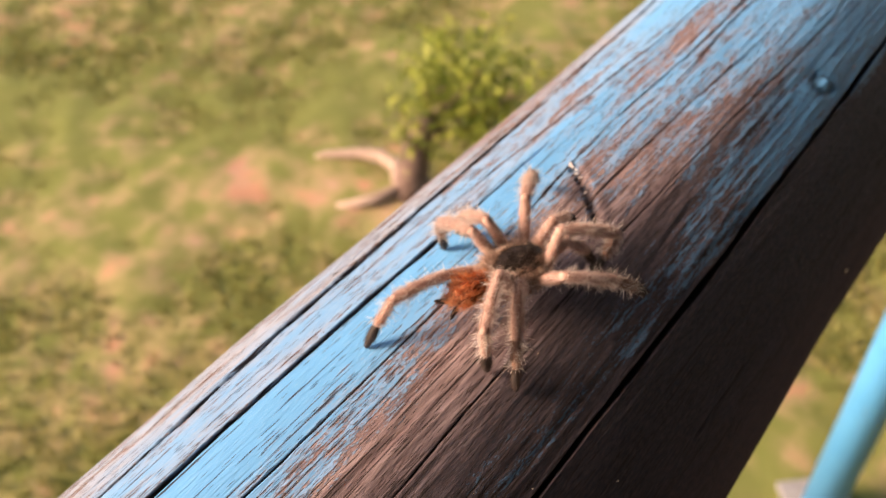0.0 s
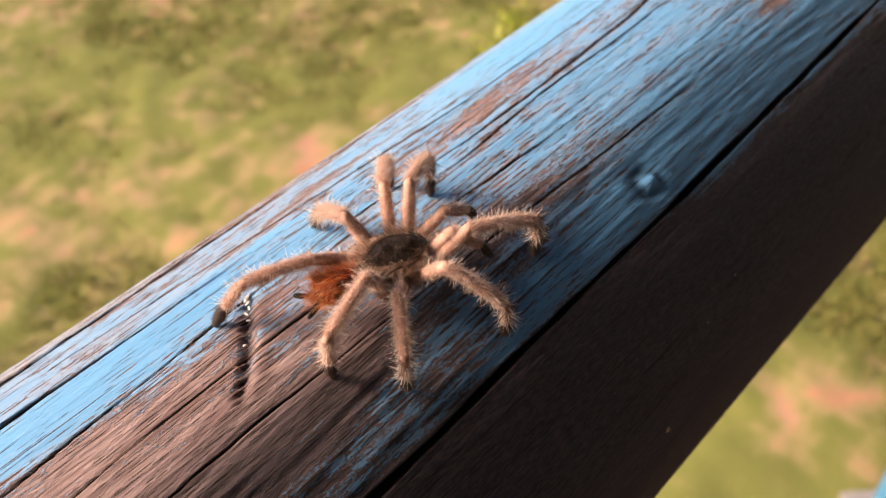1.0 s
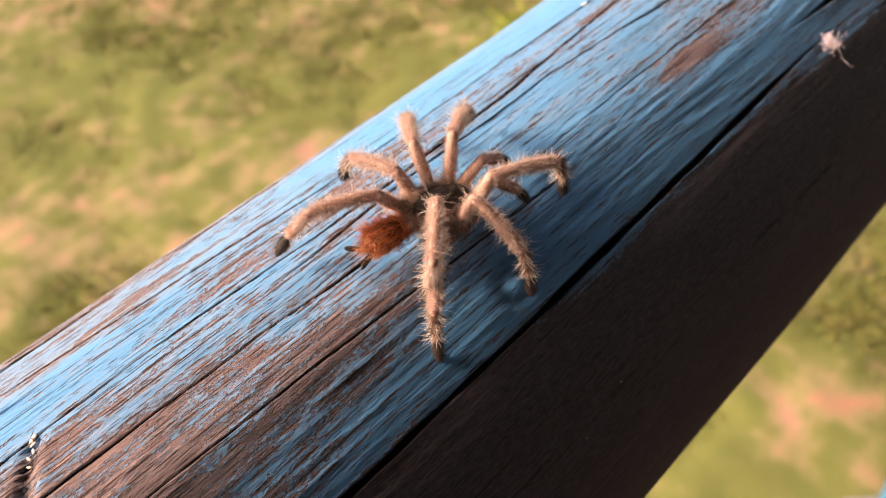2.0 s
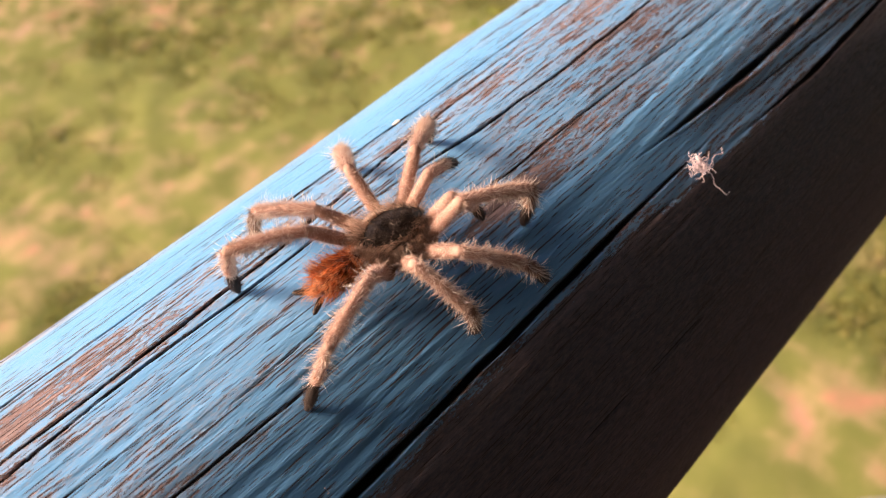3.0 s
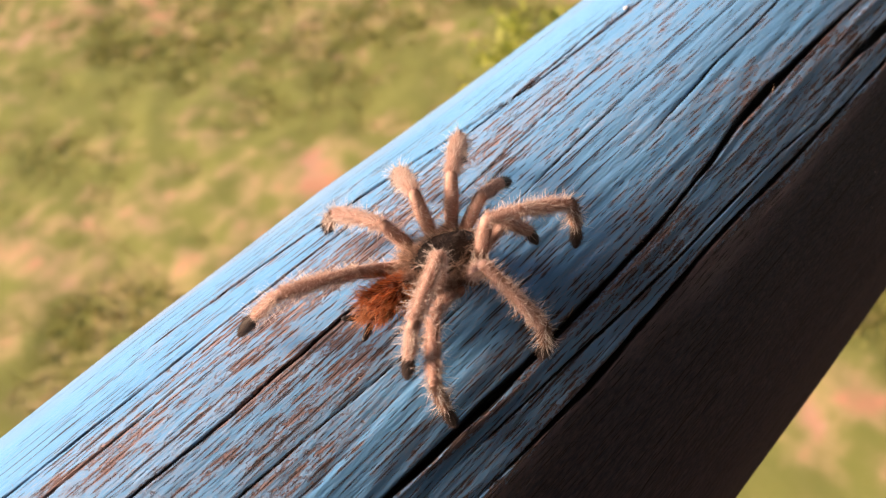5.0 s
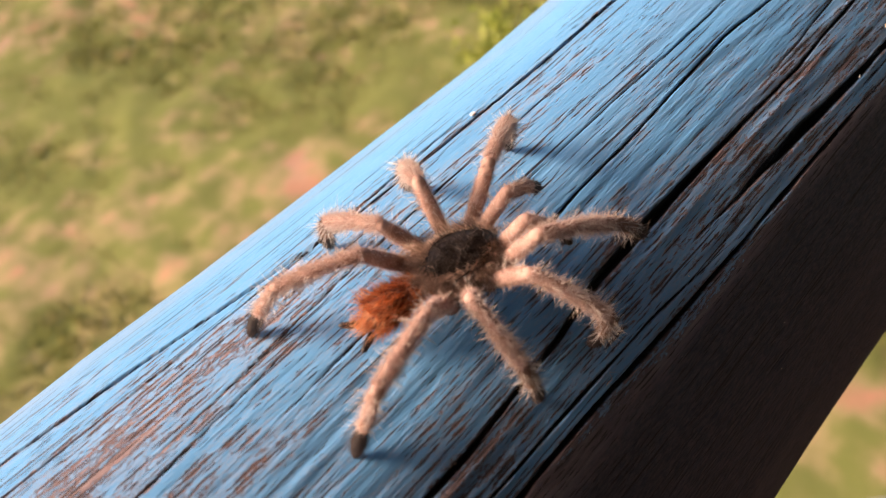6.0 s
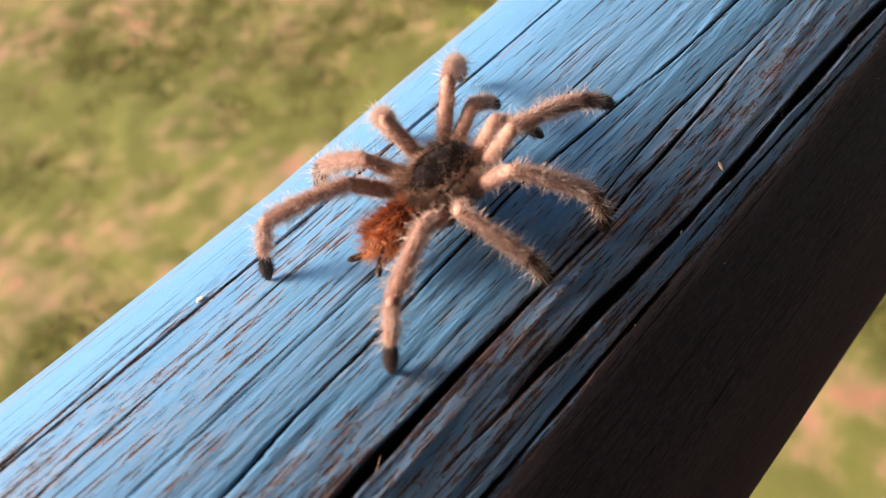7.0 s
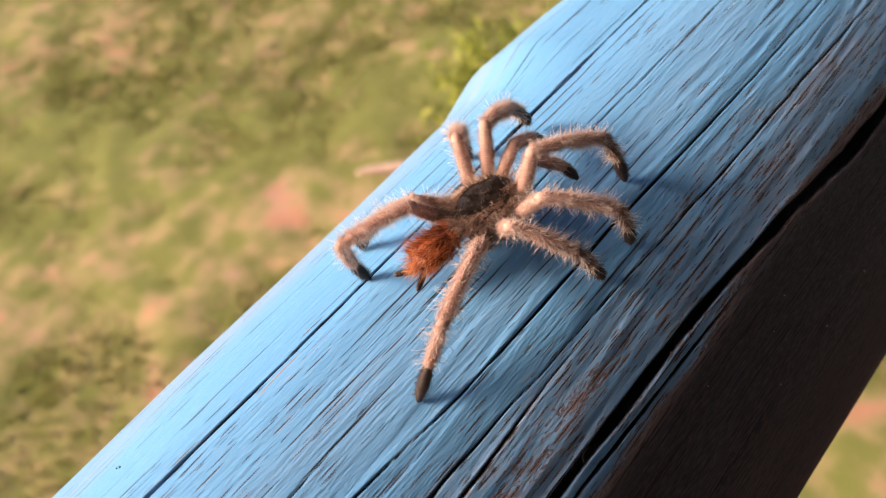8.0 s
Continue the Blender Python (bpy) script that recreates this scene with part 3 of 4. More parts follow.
def build_ground():
    near = np.arange(-3, 9, 0.035)
    far = np.array([-400, -150, -60, -25, -12, -6])
    ax = np.concatenate([far, near, -far[::-1] + 4])
    X, Y = np.meshgrid(ax, ax, indexing="ij")
    inside = (np.abs(X - 3) < 6) & (np.abs(Y - 3) < 6)
    Z = np.where(inside, 0.02 * lattice_noise(X * 2, Y * 2, 45) + 0.012 * lattice_noise(X * 7, Y * 7, 46), 0)
    rows, cols = X.shape
    i, j = np.meshgrid(np.arange(rows - 1), np.arange(cols - 1), indexing="ij")
    faces = np.stack([i * cols + j, (i + 1) * cols + j, (i + 1) * cols + j + 1, i * cols + j + 1], -1).reshape(-1, 4)
    data = mesh_of("ground", np.stack([X, Y, Z], -1).reshape(-1, 3).tolist(), faces.tolist())
    layer = data.attributes.new("bare", "FLOAT", "POINT")
    layer.data.foreach_set("value", np.where(inside, bareness(X, Y), 0.36).ravel().astype(np.float32))
    return data


tagged(part("ground", build_ground(), M_GROUND, None), "patchy lawn with bare reddish soil", "ground", kind="structure")


def build_grass():
    rng = np.random.RandomState(5)
    n = 34000
    x, y = rng.uniform(-0.2, 5.2, n), rng.uniform(-0.1, 6.4, n)
    keep = rng.uniform(0, 1, n) > bareness(x, y) * 1.1
    x, y, lush = x[keep], y[keep], 1 - bareness(x[keep], y[keep])
    # thinner grass farther out
    ox, oy = rng.uniform(-7, 11, 22000), rng.uniform(-0.1, 12, 22000)
    far = ((ox < -0.2) | (ox > 5.2) | (oy > 6.4)) & (rng.uniform(0, 1, 22000) > bareness(ox, oy) * 1.1)
    x, y, lush = np.concatenate([x, ox[far]]), np.concatenate([y, oy[far]]), np.concatenate([lush, 1 - bareness(ox[far], oy[far])])
    verts, faces = [], []
    for px, py, g in zip(x, y, lush):
        for _ in range(4):
            a, lean = rng.uniform(0, 6.283), rng.uniform(0.2, 1.0)
            h, w = rng.uniform(0.008, 0.019) * (0.6 + 0.7 * g), rng.uniform(0.003, 0.006)
            bx, by = px + rng.normal(0, 0.05), py + rng.normal(0, 0.05)
            sx, sy = -math.sin(a) * w, math.cos(a) * w
            dx, dy = math.cos(a) * h * lean, math.sin(a) * h * lean
            k = len(verts)
            verts += [(bx - sx, by - sy, -0.01), (bx + sx, by + sy, -0.01), (bx + dx * 0.4 + sx * 0.8, by + dy * 0.4 + sy * 0.8, h * 0.6),
                      (bx + dx * 0.4 - sx * 0.8, by + dy * 0.4 - sy * 0.8, h * 0.6), (bx + dx, by + dy, h)]
            faces += [(k, k + 1, k + 2, k + 3), (k + 3, k + 2, k + 4)]
    return mesh_of("grass", verts, faces)


tagged(part("grass", build_grass(), M_GRASS, None), "short yellow-green grass tufts on the lawn", "grass", kind="stuff")


# ---- shrub with a bare trunk ----
def build_shrub():
    rng = np.random.RandomState(9)
    tree = tagged(new("shrub"), "small bright green shrub on a stubby brown trunk", "shrub")
    tree.location = (2.62, 2.22, 0)
    v, f = tube([(0.0, 0.0, -0.02), (0.01, 0.01, 0.08), (0.03, 0.0, 0.2), (0.06, -0.01, 0.33), (0.10, -0.03, 0.42)], [0.11, 0.082, 0.070, 0.060, 0.042], 14)
    part("trunk", mesh_of("trunk", v, f), M_BARK, tree)
    limbs = [((0.06, -0.01, 0.3), (0.20, -0.02, 0.44), (0.30, 0.02, 0.56)), ((0.06, -0.01, 0.31), (0.24, -0.20, 0.42), (0.42, -0.34, 0.50)),
             ((0.05, 0.0, 0.28), (0.12, -0.02, 0.40), (0.14, 0.02, 0.52)), ((0.09, -0.02, 0.4), (0.26, -0.14, 0.52), (0.40, -0.16, 0.62)),
             ((0.09, -0.02, 0.38), (0.20, -0.16, 0.36), (0.30, -0.30, 0.36))]
    tips = []
    for line in limbs:
        v, f = tube(line, [0.022, 0.014, 0.007], 8)
        part("limb", mesh_of("limb", v, f), M_BARK, tree)
        tips += [Vector(line[1]), Vector(line[2])]
    verts, faces = [], []
    clumps = [t + Vector(rng.normal(0, 0.055, 3)) for t in tips for _ in range(4)]
    for c in clumps:
        for _ in range(52):
            p = c + Vector(rng.normal(0, 0.06, 3))
            p.z = max(p.z, 0.12)
            a, b = Vector(rng.normal(0, 1, 3)).normalized(), Vector(rng.normal(0, 1, 3))
            b = (b - a * a.dot(b)).normalized()
            s = rng.uniform(0.016, 0.032)
            k = len(verts)
            verts += [p, p + a * s + b * s * 0.45, p + a * s * 2, p + a * s - b * s * 0.45]
            faces.append((k, k + 1, k + 2, k + 3))
    part("crown", mesh_of("crown", verts, faces), M_LEAF, tree)
    v, f = tube([(-0.30, 0.22, 0.01), (-0.18, 0.09, 0.035), (-0.06, 0.03, 0.05), (0.06, 0.14, 0.06), (0.08, 0.26, 0.055), (0.04, 0.38, 0.04), (-0.05, 0.52, 0.022), (-0.09, 0.57, -0.005)],
                [0.018, 0.030, 0.036, 0.037, 0.034, 0.028, 0.019, 0.010], 10)
    part("root", mesh_of("root", v, f), M_ROOT, tree, "pale exposed looping root")


build_shrub()

# ---- support post, cross rail and the porch behind the camera ----
POST_X = 2.12
v, f = tube([(POST_X, 0.0, 0.02), (POST_X, 0.0, 0.9), (POST_X, 0.0, 1.9), (POST_X, 0.0, LOG_Z - 0.045)], [0.068, 0.066, 0.064, 0.062], 40)
tagged(part("support_post", mesh_of("support_post", v, f), M_POST, None), "round blue painted wooden post under the handrail", "post")


def footing():
    """A square block of concrete, corner towards the rail's axis."""
    bm = bmesh.new()
    bmesh.ops.create_cube(bm, size=1.0)
    for vert in bm.verts:
        vert.co = Vector((vert.co.x * 0.24, vert.co.y * 0.24, vert.co.z * 0.06))
    bmesh.ops.bevel(bm, geom=bm.edges[:], offset=0.008, segments=2, affect="EDGES")
    data = bpy.data.meshes.new("footing")
    bm.to_mesh(data)
    bm.free()
    ob = tagged(part("footing", data, M_CONCRETE, None), "pale grey concrete footing under the blue post", "footing")
    ob.matrix_world = pose(POST_X, 0, 0.0, 0, 0, 45)


footing()


def slab(name, lo, hi, label, category):
    bm = bmesh.new()
    bmesh.ops.create_cube(bm, size=1.0)
    for vert in bm.verts:
        vert.co = Vector([lo[a] + (vert.co[a] + 0.5) * (hi[a] - lo[a]) for a in range(3)])
    bmesh.ops.bevel(bm, geom=bm.edges[:], offset=0.01, segments=1, affect="EDGES")
    data = bpy.data.meshes.new(name)
    bm.to_mesh(data)
    bm.free()
    return tagged(part(name, data, M_PORCH, None), label, category, kind="structure")


slab("floor", (-4, -3.2, 1.80), (4, -0.16, 1.90), "dark timber porch floor", "floor")
slab("wall_back", (-4, -3.32, 0.0), (4, -3.2, 4.4), "dark timber porch wall", "wall")
slab("ceiling", (-4, -3.2, 4.4), (4, 0.95, 4.5), "dark timber porch ceiling", "ceiling")


# ---- the spider ----
BODY = [(0, -91.9, 96.8, -16.7), (0.5, -61.9, 98.9, -22.8), (1, -35.6, 101.3, -14.7), (1.2, -26.1, 101.6, -22.0), (2.3, 28.9, 101.6, -6.2), (2.5, 39.6, 101.9, -5.4), (3, 63.2, 101.5, -4.1), (3.5, 91.3, 98.9, 2.4), (4, 110.9, 100.4, -4.1), (4.2, 119.7, 98.9, -0.3), (5.3, 168.6, 100.8, -9.6), (5.5, 178.4, 100.7, -9.9), (6, 202.9, 101.7, -9.7), (6.5, 234.0, 100.1, -1.9), (7, 263.2, 96.7, 4.1), (7.5, 294.3, 92.2, -4.5), (8, 335.4, 90.7, -5.3)]
LEG_AT = {}
LEG_AT["L1"] = [(0, -65.6, 84.1, 57, 46), (0.5, -36.6, 85.8, 67, 39), (1, -17.3, 92.8, 66, 65), (1.2, -3.5, 92.4, 75, 65), (2.3, 51.3, 90.0, 44, 62), (2.5, 56.3, 87.4, 82, 62), (3, 87.1, 87.4, 31, 43), (3.5, 115.6, 83.8, 23, 48), (4, 132.3, 88.2, 48, 60), (4.2, 134.3, 85.6, 58, 64), (5.3, 192.2, 87.7, 50, 44), (5.5, 203.4, 87.1, 36, 46), (6, 227.9, 90.8, 31, 42), (6.5, 257.2, 85.2, 42, 45), (7, 285.2, 81.7, 25, 57), (7.5, 315.5, 77.1, 47, 51), (8, 359.1, 81.7, 40, 65)]
LEG_AT["L2"] = [(0, -84.9, 78.8, 129, 53), (0.5, -52.0, 82.1, 106, 31), (1, -19.7, 84.9, 73, 40), (1.2, -14.6, 84.2, 104, 36), (2.3, 38.1, 82.3, 100, 48), (2.5, 54.1, 82.5, 71, 38), (3, 74.5, 80.5, 91, 33), (3.5, 100.3, 82.1, 111, 53), (4, 114.5, 80.9, 125, 51), (4.2, 131.1, 84.4, 94, 63), (5.3, 177.4, 81.9, 103, 53), (5.5, 191.1, 83.6, 98, 49), (6, 213.5, 83.3, 96, 51), (6.5, 241.5, 82.2, 116, 52), (7, 271.0, 80.2, 118, 57), (7.5, 306.7, 73.8, 89, 44), (8, 350.5, 74.1, 62, 50)]
LEG_AT["L3"] = [(0, -90.1, 78.8, 130, 48), (0.5, -58.7, 78.4, 123, 24), (1, -34.9, 81.5, 136, 52), (1.2, -26.8, 81.6, 149, 44), (2.3, 23.7, 83.0, 149, 47), (2.5, 26.8, 85.1, 164, 51), (3, 52.8, 81.6, 134, 27), (3.5, 81.9, 80.2, 136, 38), (4, 106.6, 81.8, 150, 53), (4.2, 107.6, 82.7, -179, 47), (5.3, 170.2, 78.5, 118, 34), (5.5, 170.5, 79.0, 137, 26), (6, 198.7, 81.5, 140, 42), (6.5, 227.0, 81.4, 136, 34), (7, 257.9, 77.1, 145, 44), (7.5, 282.5, 74.5, 160, 47), (8, 325.5, 70.9, 163, 40)]
LEG_AT["L4"] = [(0, -119.4, 83.9, 174, 18), (0.5, -91.3, 85.0, 164, -1), (1, -60.9, 87.1, 175, 28), (1.2, -51.2, 85.3, 180, 31), (2.3, 2.8, 89.0, 175, 26), (2.5, 23.5, 90.6, 156, 53), (3, 43.7, 88.5, 157, 37), (3.5, 72.8, 86.0, 144, 42), (4, 84.5, 87.2, 162, 24), (4.2, 103.4, 87.7, -178, 57), (5.3, 141.6, 84.6, 165, 18), (5.5, 162.7, 86.0, 161, 57), (6, 181.2, 85.1, 162, 41), (6.5, 212.0, 87.3, 164, 40), (7, 240.5, 85.6, 155, 39), (7.5, 281.2, 80.6, 171, 55), (8, 319.5, 79.3, 170, 49)]
LEG_AT["R1"] = [(0, -79.9, 107.3, 34, 80), (0.5, -38.1, 112.3, 4, 56), (1, -13.6, 114.5, -18, 57), (1.2, -1.4, 113.3, 3, 39), (2.3, 50.2, 112.3, -58, 69), (2.5, 52.6, 110.6, 76, 88), (3, 83.8, 112.0, -48, 66), (3.5, 117.0, 109.5, -71, 66), (4, 124.8, 109.2, -115, 86), (4.2, 140.5, 111.8, -60, 63), (5.3, 191.6, 113.5, -73, 71), (5.5, 192.8, 114.1, -78, 86), (6, 226.8, 116.1, -63, 65), (6.5, 247.9, 110.4, -142, 84), (7, 290.5, 105.4, -72, 66), (7.5, 309.7, 98.4, 92, 79), (8, 356.7, 102.7, -37, 75)]
LEG_AT["R2"] = [(0, -77.8, 116.9, -90, 50), (0.5, -46.5, 119.5, -37, 37), (1, -28.4, 121.1, -77, 57), (1.2, -5.4, 125.4, -20, 14), (2.3, 44.5, 121.2, -77, 43), (2.5, 54.6, 121.6, -65, 36), (3, 79.4, 121.4, -81, 40), (3.5, 93.1, 118.5, -111, 44), (4, 123.6, 119.3, -85, 45), (4.2, 124.6, 118.8, -97, 42), (5.3, 180.7, 121.7, -82, 42), (5.5, 191.0, 122.0, -96, 43), (6, 209.7, 121.1, -81, 51), (6.5, 252.2, 119.7, -85, 43), (7, 275.4, 116.5, -93, 50), (7.5, 310.0, 109.6, -65, 51), (8, 347.0, 110.2, -85, 51)]
LEG_AT["R3"] = [(0, -110.2, 110.8, -150, 50), (0.5, -74.1, 112.8, -121, 52), (1, -47.8, 117.3, -130, 45), (1.2, -32.7, 120.0, -79, 50), (2.3, 18.2, 119.7, -139, 42), (2.5, 40.2, 119.0, -125, 54), (3, 64.0, 119.7, -118, 50), (3.5, 89.2, 116.7, -143, 40), (4, 106.5, 120.2, -123, 43), (4.2, 117.3, 117.1, -117, 40), (5.3, 156.2, 118.4, -145, 37), (5.5, 176.7, 117.5, -131, 48), (6, 198.7, 120.8, -133, 51), (6.5, 234.6, 120.5, -136, 46), (7, 263.3, 115.6, -144, 41), (7.5, 299.4, 111.1, -108, 46), (8, 338.8, 110.4, -117, 47)]
LEG_AT["R4"] = [(0, -110.9, 104.7, -170, 62), (0.5, -79.8, 105.8, -143, 66), (1, -55.2, 107.9, -159, 60), (1.2, -48.6, 109.0, -124, 58), (2.3, 8.8, 111.1, -158, 50), (2.5, 11.8, 110.6, -142, 50), (3, 37.0, 111.6, -153, 45), (3.5, 65.0, 109.9, -154, 38), (4, 88.3, 109.4, -153, 47), (4.2, 91.5, 109.3, -144, 42), (5.3, 148.4, 108.4, -162, 51), (5.5, 148.4, 107.9, -148, 38), (6, 177.0, 108.8, -154, 47), (6.5, 206.9, 110.1, -154, 40), (7, 239.5, 109.1, -162, 39), (7.5, 268.6, 103.6, -139, 40), (8, 306.2, 101.9, -143, 34)]
LIFTED = {"L1": {0: 2.2, 1.2: 1.2, 2.3: 0.7, 3.5: 2.0, 5.5: 0.5, 7: 2.0, 8: 1.9}, "R1": {3.5: 1.3, 5.3: 1.5, 6: 2.1, 7: 3.4}, "R2": {0: 4.4, 5.5: 0.8, 6.5: 2.7}}
SWING = 0.2           # seconds that a step takes
# by leg: hip in the body's space, femur length, length from knee to toe, all in mm
HIPS = {"L1": (4.6, 3.0, 10.4, 20.5), "L2": (2.0, 3.7, 9.6, 18.8), "L3": (-1.0, 3.8, 8.8, 18.4), "L4": (-3.8, 3.2, 9.8, 21.5),
        "R1": (4.6, -3.0, 10.4, 24.0), "R2": (2.0, -3.7, 9.6, 21.5), "R3": (-1.0, -3.8, 8.8, 19.0), "R4": (-3.8, -3.2, 9.8, 22.5)}
SHARES = {"patella": 0.21, "tibia": 0.32, "metatarsus": 0.27, "tarsus": 0.20}
HIP_Z = 3.2
KNEE_SET, TOE_SET = 12.0, 9.0      # fixed bends: patella to tibia, metatarsus to tarsus


def glide(t, rows):
    """Values of rows (t, a, b, ...) at t, by a smooth curve through them."""
    ts = [r[0] for r in rows]
    i = max(0, min(len(ts) - 2, sum(1 for s in ts if s <= t) - 1))
    u = (t - ts[i]) / (ts[i + 1] - ts[i])
    out = []
    for k in range(1, len(rows[0])):
        slope = lambda j: (rows[min(j + 1, len(ts) - 1)][k] - rows[max(j - 1, 0)][k]) / (ts[min(j + 1, len(ts) - 1)] - ts[max(j - 1, 0)])
        h = ts[i + 1] - ts[i]
        a, b, m, n = rows[i][k], rows[i + 1][k], slope(i) * h, slope(i + 1) * h
        out.append(a * (2 * u ** 3 - 3 * u ** 2 + 1) + b * (3 * u ** 2 - 2 * u ** 3) + m * (u ** 3 - 2 * u ** 2 + u) + n * (u ** 3 - u ** 2))
    return out


def body_pose(t):
    x, phi, heading = glide(t, BODY)
    return log_frame(x * MM, phi, 0.0006, heading)


def footholds(leg):
    """Rows (t, x, phi, lift) at which the foot stands, with one more step inside each long pause of the rows."""
    rows = [(r[0], r[1], r[2], LIFTED.get(leg, {}).get(r[0], 0.0)) for r in LEG_AT[leg]]
    ahead = sum(r[1] - glide(r[0], BODY)[0] for r in rows) / len(rows)
    aside = sum(r[2] - glide(r[0], BODY)[1] for r in rows) / len(rows)
    out = [rows[0]]
    for a, b in zip(rows, rows[1:]):
        if b[0] - a[0] > 0.8:
            mid = (a[0] + b[0]) / 2
            bx, bp, _ = glide(mid, BODY)
            out.append((mid, bx + ahead, bp + aside, 0.0))
        out.append(b)
    return out


def foot_at(t, rows):
    """The foot's point on the rail at t, and its lift in mm: it stands still, then steps in one swing."""
    rear = min(r[1] - glide(r[0], BODY)[0] for r in rows)
    for a, b in zip(rows, rows[1:]):
        if a[0] <= t <= b[0]:
            span = b[0] - a[0]
            swing = min(SWING, span)
            pace = (glide(b[0], BODY)[0] - glide(a[0], BODY)[0]) / span
            wait = (a[1] - glide(a[0], BODY)[0] - rear) / max(pace, 20)
            wait = min(max(wait, 0.0), span - swing)
            u = min(max((t - a[0] - wait) / swing, 0.0), 1.0)
            w = u * u * (3 - 2 * u)
            moved = min(math.hypot(b[1] - a[1], b[2] - a[2]) / 12, 1.0)
            return a[1] + (b[1] - a[1]) * w, a[2] + (b[2] - a[2]) * w, a[3] + (b[3] - a[3]) * w + 3.2 * math.sin(math.pi * u) * moved
    return rows[-1][1:]


def foot_in_body(t, rows):
    x, phi, lift = foot_at(t, rows)
    return body_pose(t).inverted() @ on_log(x * MM, phi, (lift + 0.6) * MM) / MM


def easy_femur(gap, femur, lower):
    """Azimuth and rise of the femur, in degrees, for a leg at ease whose foot stands at gap from the hip."""
    d = max(gap.length, 1.0)
    bend = math.acos(min(max((femur ** 2 + d ** 2 - (0.9 * lower) ** 2) / (2 * femur * d), -0.6), 1.0))
    return math.degrees(math.atan2(gap.y, gap.x)), math.degrees(math.asin(min(max(gap.z / d, -1), 1)) + bend)


def near_turn(a):
    return (a + 180) % 360 - 180


def habits(leg, hip, rows):
    """How far the femur's azimuth and rise are off those of a leg at ease, at the rows' times."""
    out = []
    for t, _, _, az, el in LEG_AT[leg]:
        easy = easy_femur(foot_in_body(t, rows) - hip, *HIPS[leg][2:])
        out.append((t, near_turn(az - easy[0]) if el < 75 else 0.5 * near_turn(az - easy[0]), el - easy[1]))
    return out


def line_up(t, rows):
    """Values at t on straight lines between rows (t, a, b, ...)."""
    for a, b in zip(rows, rows[1:]):
        if t <= b[0]:
            u = (t - a[0]) / (b[0] - a[0])
            return [p + (q - p) * u for p, q in zip(a[1:], b[1:])]
    return rows[-1][1:]


def fold(first, second, turn):
    """Length of the chord over two lengths that meet at a turn in degrees, and the angle of the first to it."""
    chord = math.sqrt(first ** 2 + second ** 2 + 2 * first * second * math.cos(radians(turn)))
    return chord, math.asin(second * math.sin(radians(turn)) / chord)


def leg_joints(hip, knee, foot, lower):
    """Joints past the knee (patella's end, ankle, metatarsus' end) and the way in which the leg bulges."""
    a, lean_a = fold(SHARES["patella"] * lower, SHARES["tibia"] * lower, KNEE_SET)
    b, lean_b = fold(SHARES["metatarsus"] * lower, SHARES["tarsus"] * lower, TOE_SET)
    gap = foot - knee
    reach = min(max(gap.length, abs(a - b) + 0.5), 0.998 * (a + b))
    along = gap.normalized()
    bulge = knee - (hip + foot) / 2 + Vector((0, 0, 2.0))
    bulge = (bulge - along * along.dot(bulge)).normalized()
    c = (a * a + reach * reach - b * b) / (2 * a * reach)
    s = math.sqrt(max(1 - c * c, 0))
    upper = along * c + bulge * s
    ankle = knee + upper * a
    down = (knee + along * reach - ankle).normalized()

    def raised(way, angle):
        out = (bulge - way * way.dot(bulge)).normalized()
        return way * math.cos(angle) + out * math.sin(angle)

    return knee + raised(upper, lean_a) * SHARES["patella"] * lower, ankle, ankle + raised(down, lean_b) * SHARES["metatarsus"] * lower, bulge


def bone(p, q, bulge):
    """The pose of a limb piece from p to q: x along it, z towards the leg's bulge."""
    along = (q - p).normalized()
    up = (bulge - along * along.dot(bulge)).normalized()
    m = Matrix((along, up.cross(along), up)).transposed().to_4x4()
    m.translation = p * MM
    return m


def limb_mesh(name, length, radii, fuzz, bristles, seed, fuzz_len=0.9, bristle_len=2.0):
    """A tapered, hairy limb piece along x; lengths in mm."""
    rng = np.random.RandomState(seed)
    count = 11
    us = np.linspace(0, 1, count)
    prof = np.interp(us, np.linspace(0, 1, len(radii)), radii)
    pts = [(-0.75 * MM, 0, 0), (-0.45 * MM, 0, 0)] + [(u * length * MM, 0, 0) for u in us] + [((length + 0.4) * MM, 0, 0), ((length + 0.65) * MM, 0, 0)]
    rad = [prof[0] * 0.35 * MM, prof[0] * 0.78 * MM] + [p * MM for p in prof] + [prof[-1] * 0.75 * MM, prof[-1] * 0.3 * MM]
    verts, faces = tube(pts, rad, 14)
    slots = [0] * len(faces)
    clump = rng.normal(0, 0.32, (40, 3))
    for amount, slot, size, thick, out_low in ((fuzz, 1, fuzz_len, 0.0165, 0.80), (bristles, 2, bristle_len, 0.029, 1.2)):
        u, a = rng.uniform(-0.04, 0.94, amount), rng.uniform(0, 6.283, amount)
        rr = np.interp(u, us, prof) * 0.96
        roots = np.stack([u * length, rr * np.cos(a), rr * np.sin(a)], -1) * MM
        lean = rng.uniform(0.2, 1.0, amount)
        ways = np.stack([lean * rng.choice([1, 1, 1, 0.4], amount), np.cos(a) * out_low * 1.3, np.sin(a) * out_low * 1.3], -1) + rng.normal(0, 0.5, (amount, 3))
        ways += clump[(np.floor(u * 8).astype(int) * 5 + np.floor(a / 6.283 * 5).astype(int)) % 40] * (slot == 1)
        grow_hairs(verts, faces, slots, roots, ways, size * MM * rng.uniform(0.3, 1.35, amount), thick * MM, slot, rng)
    return mesh_of(name, verts, faces, slots)


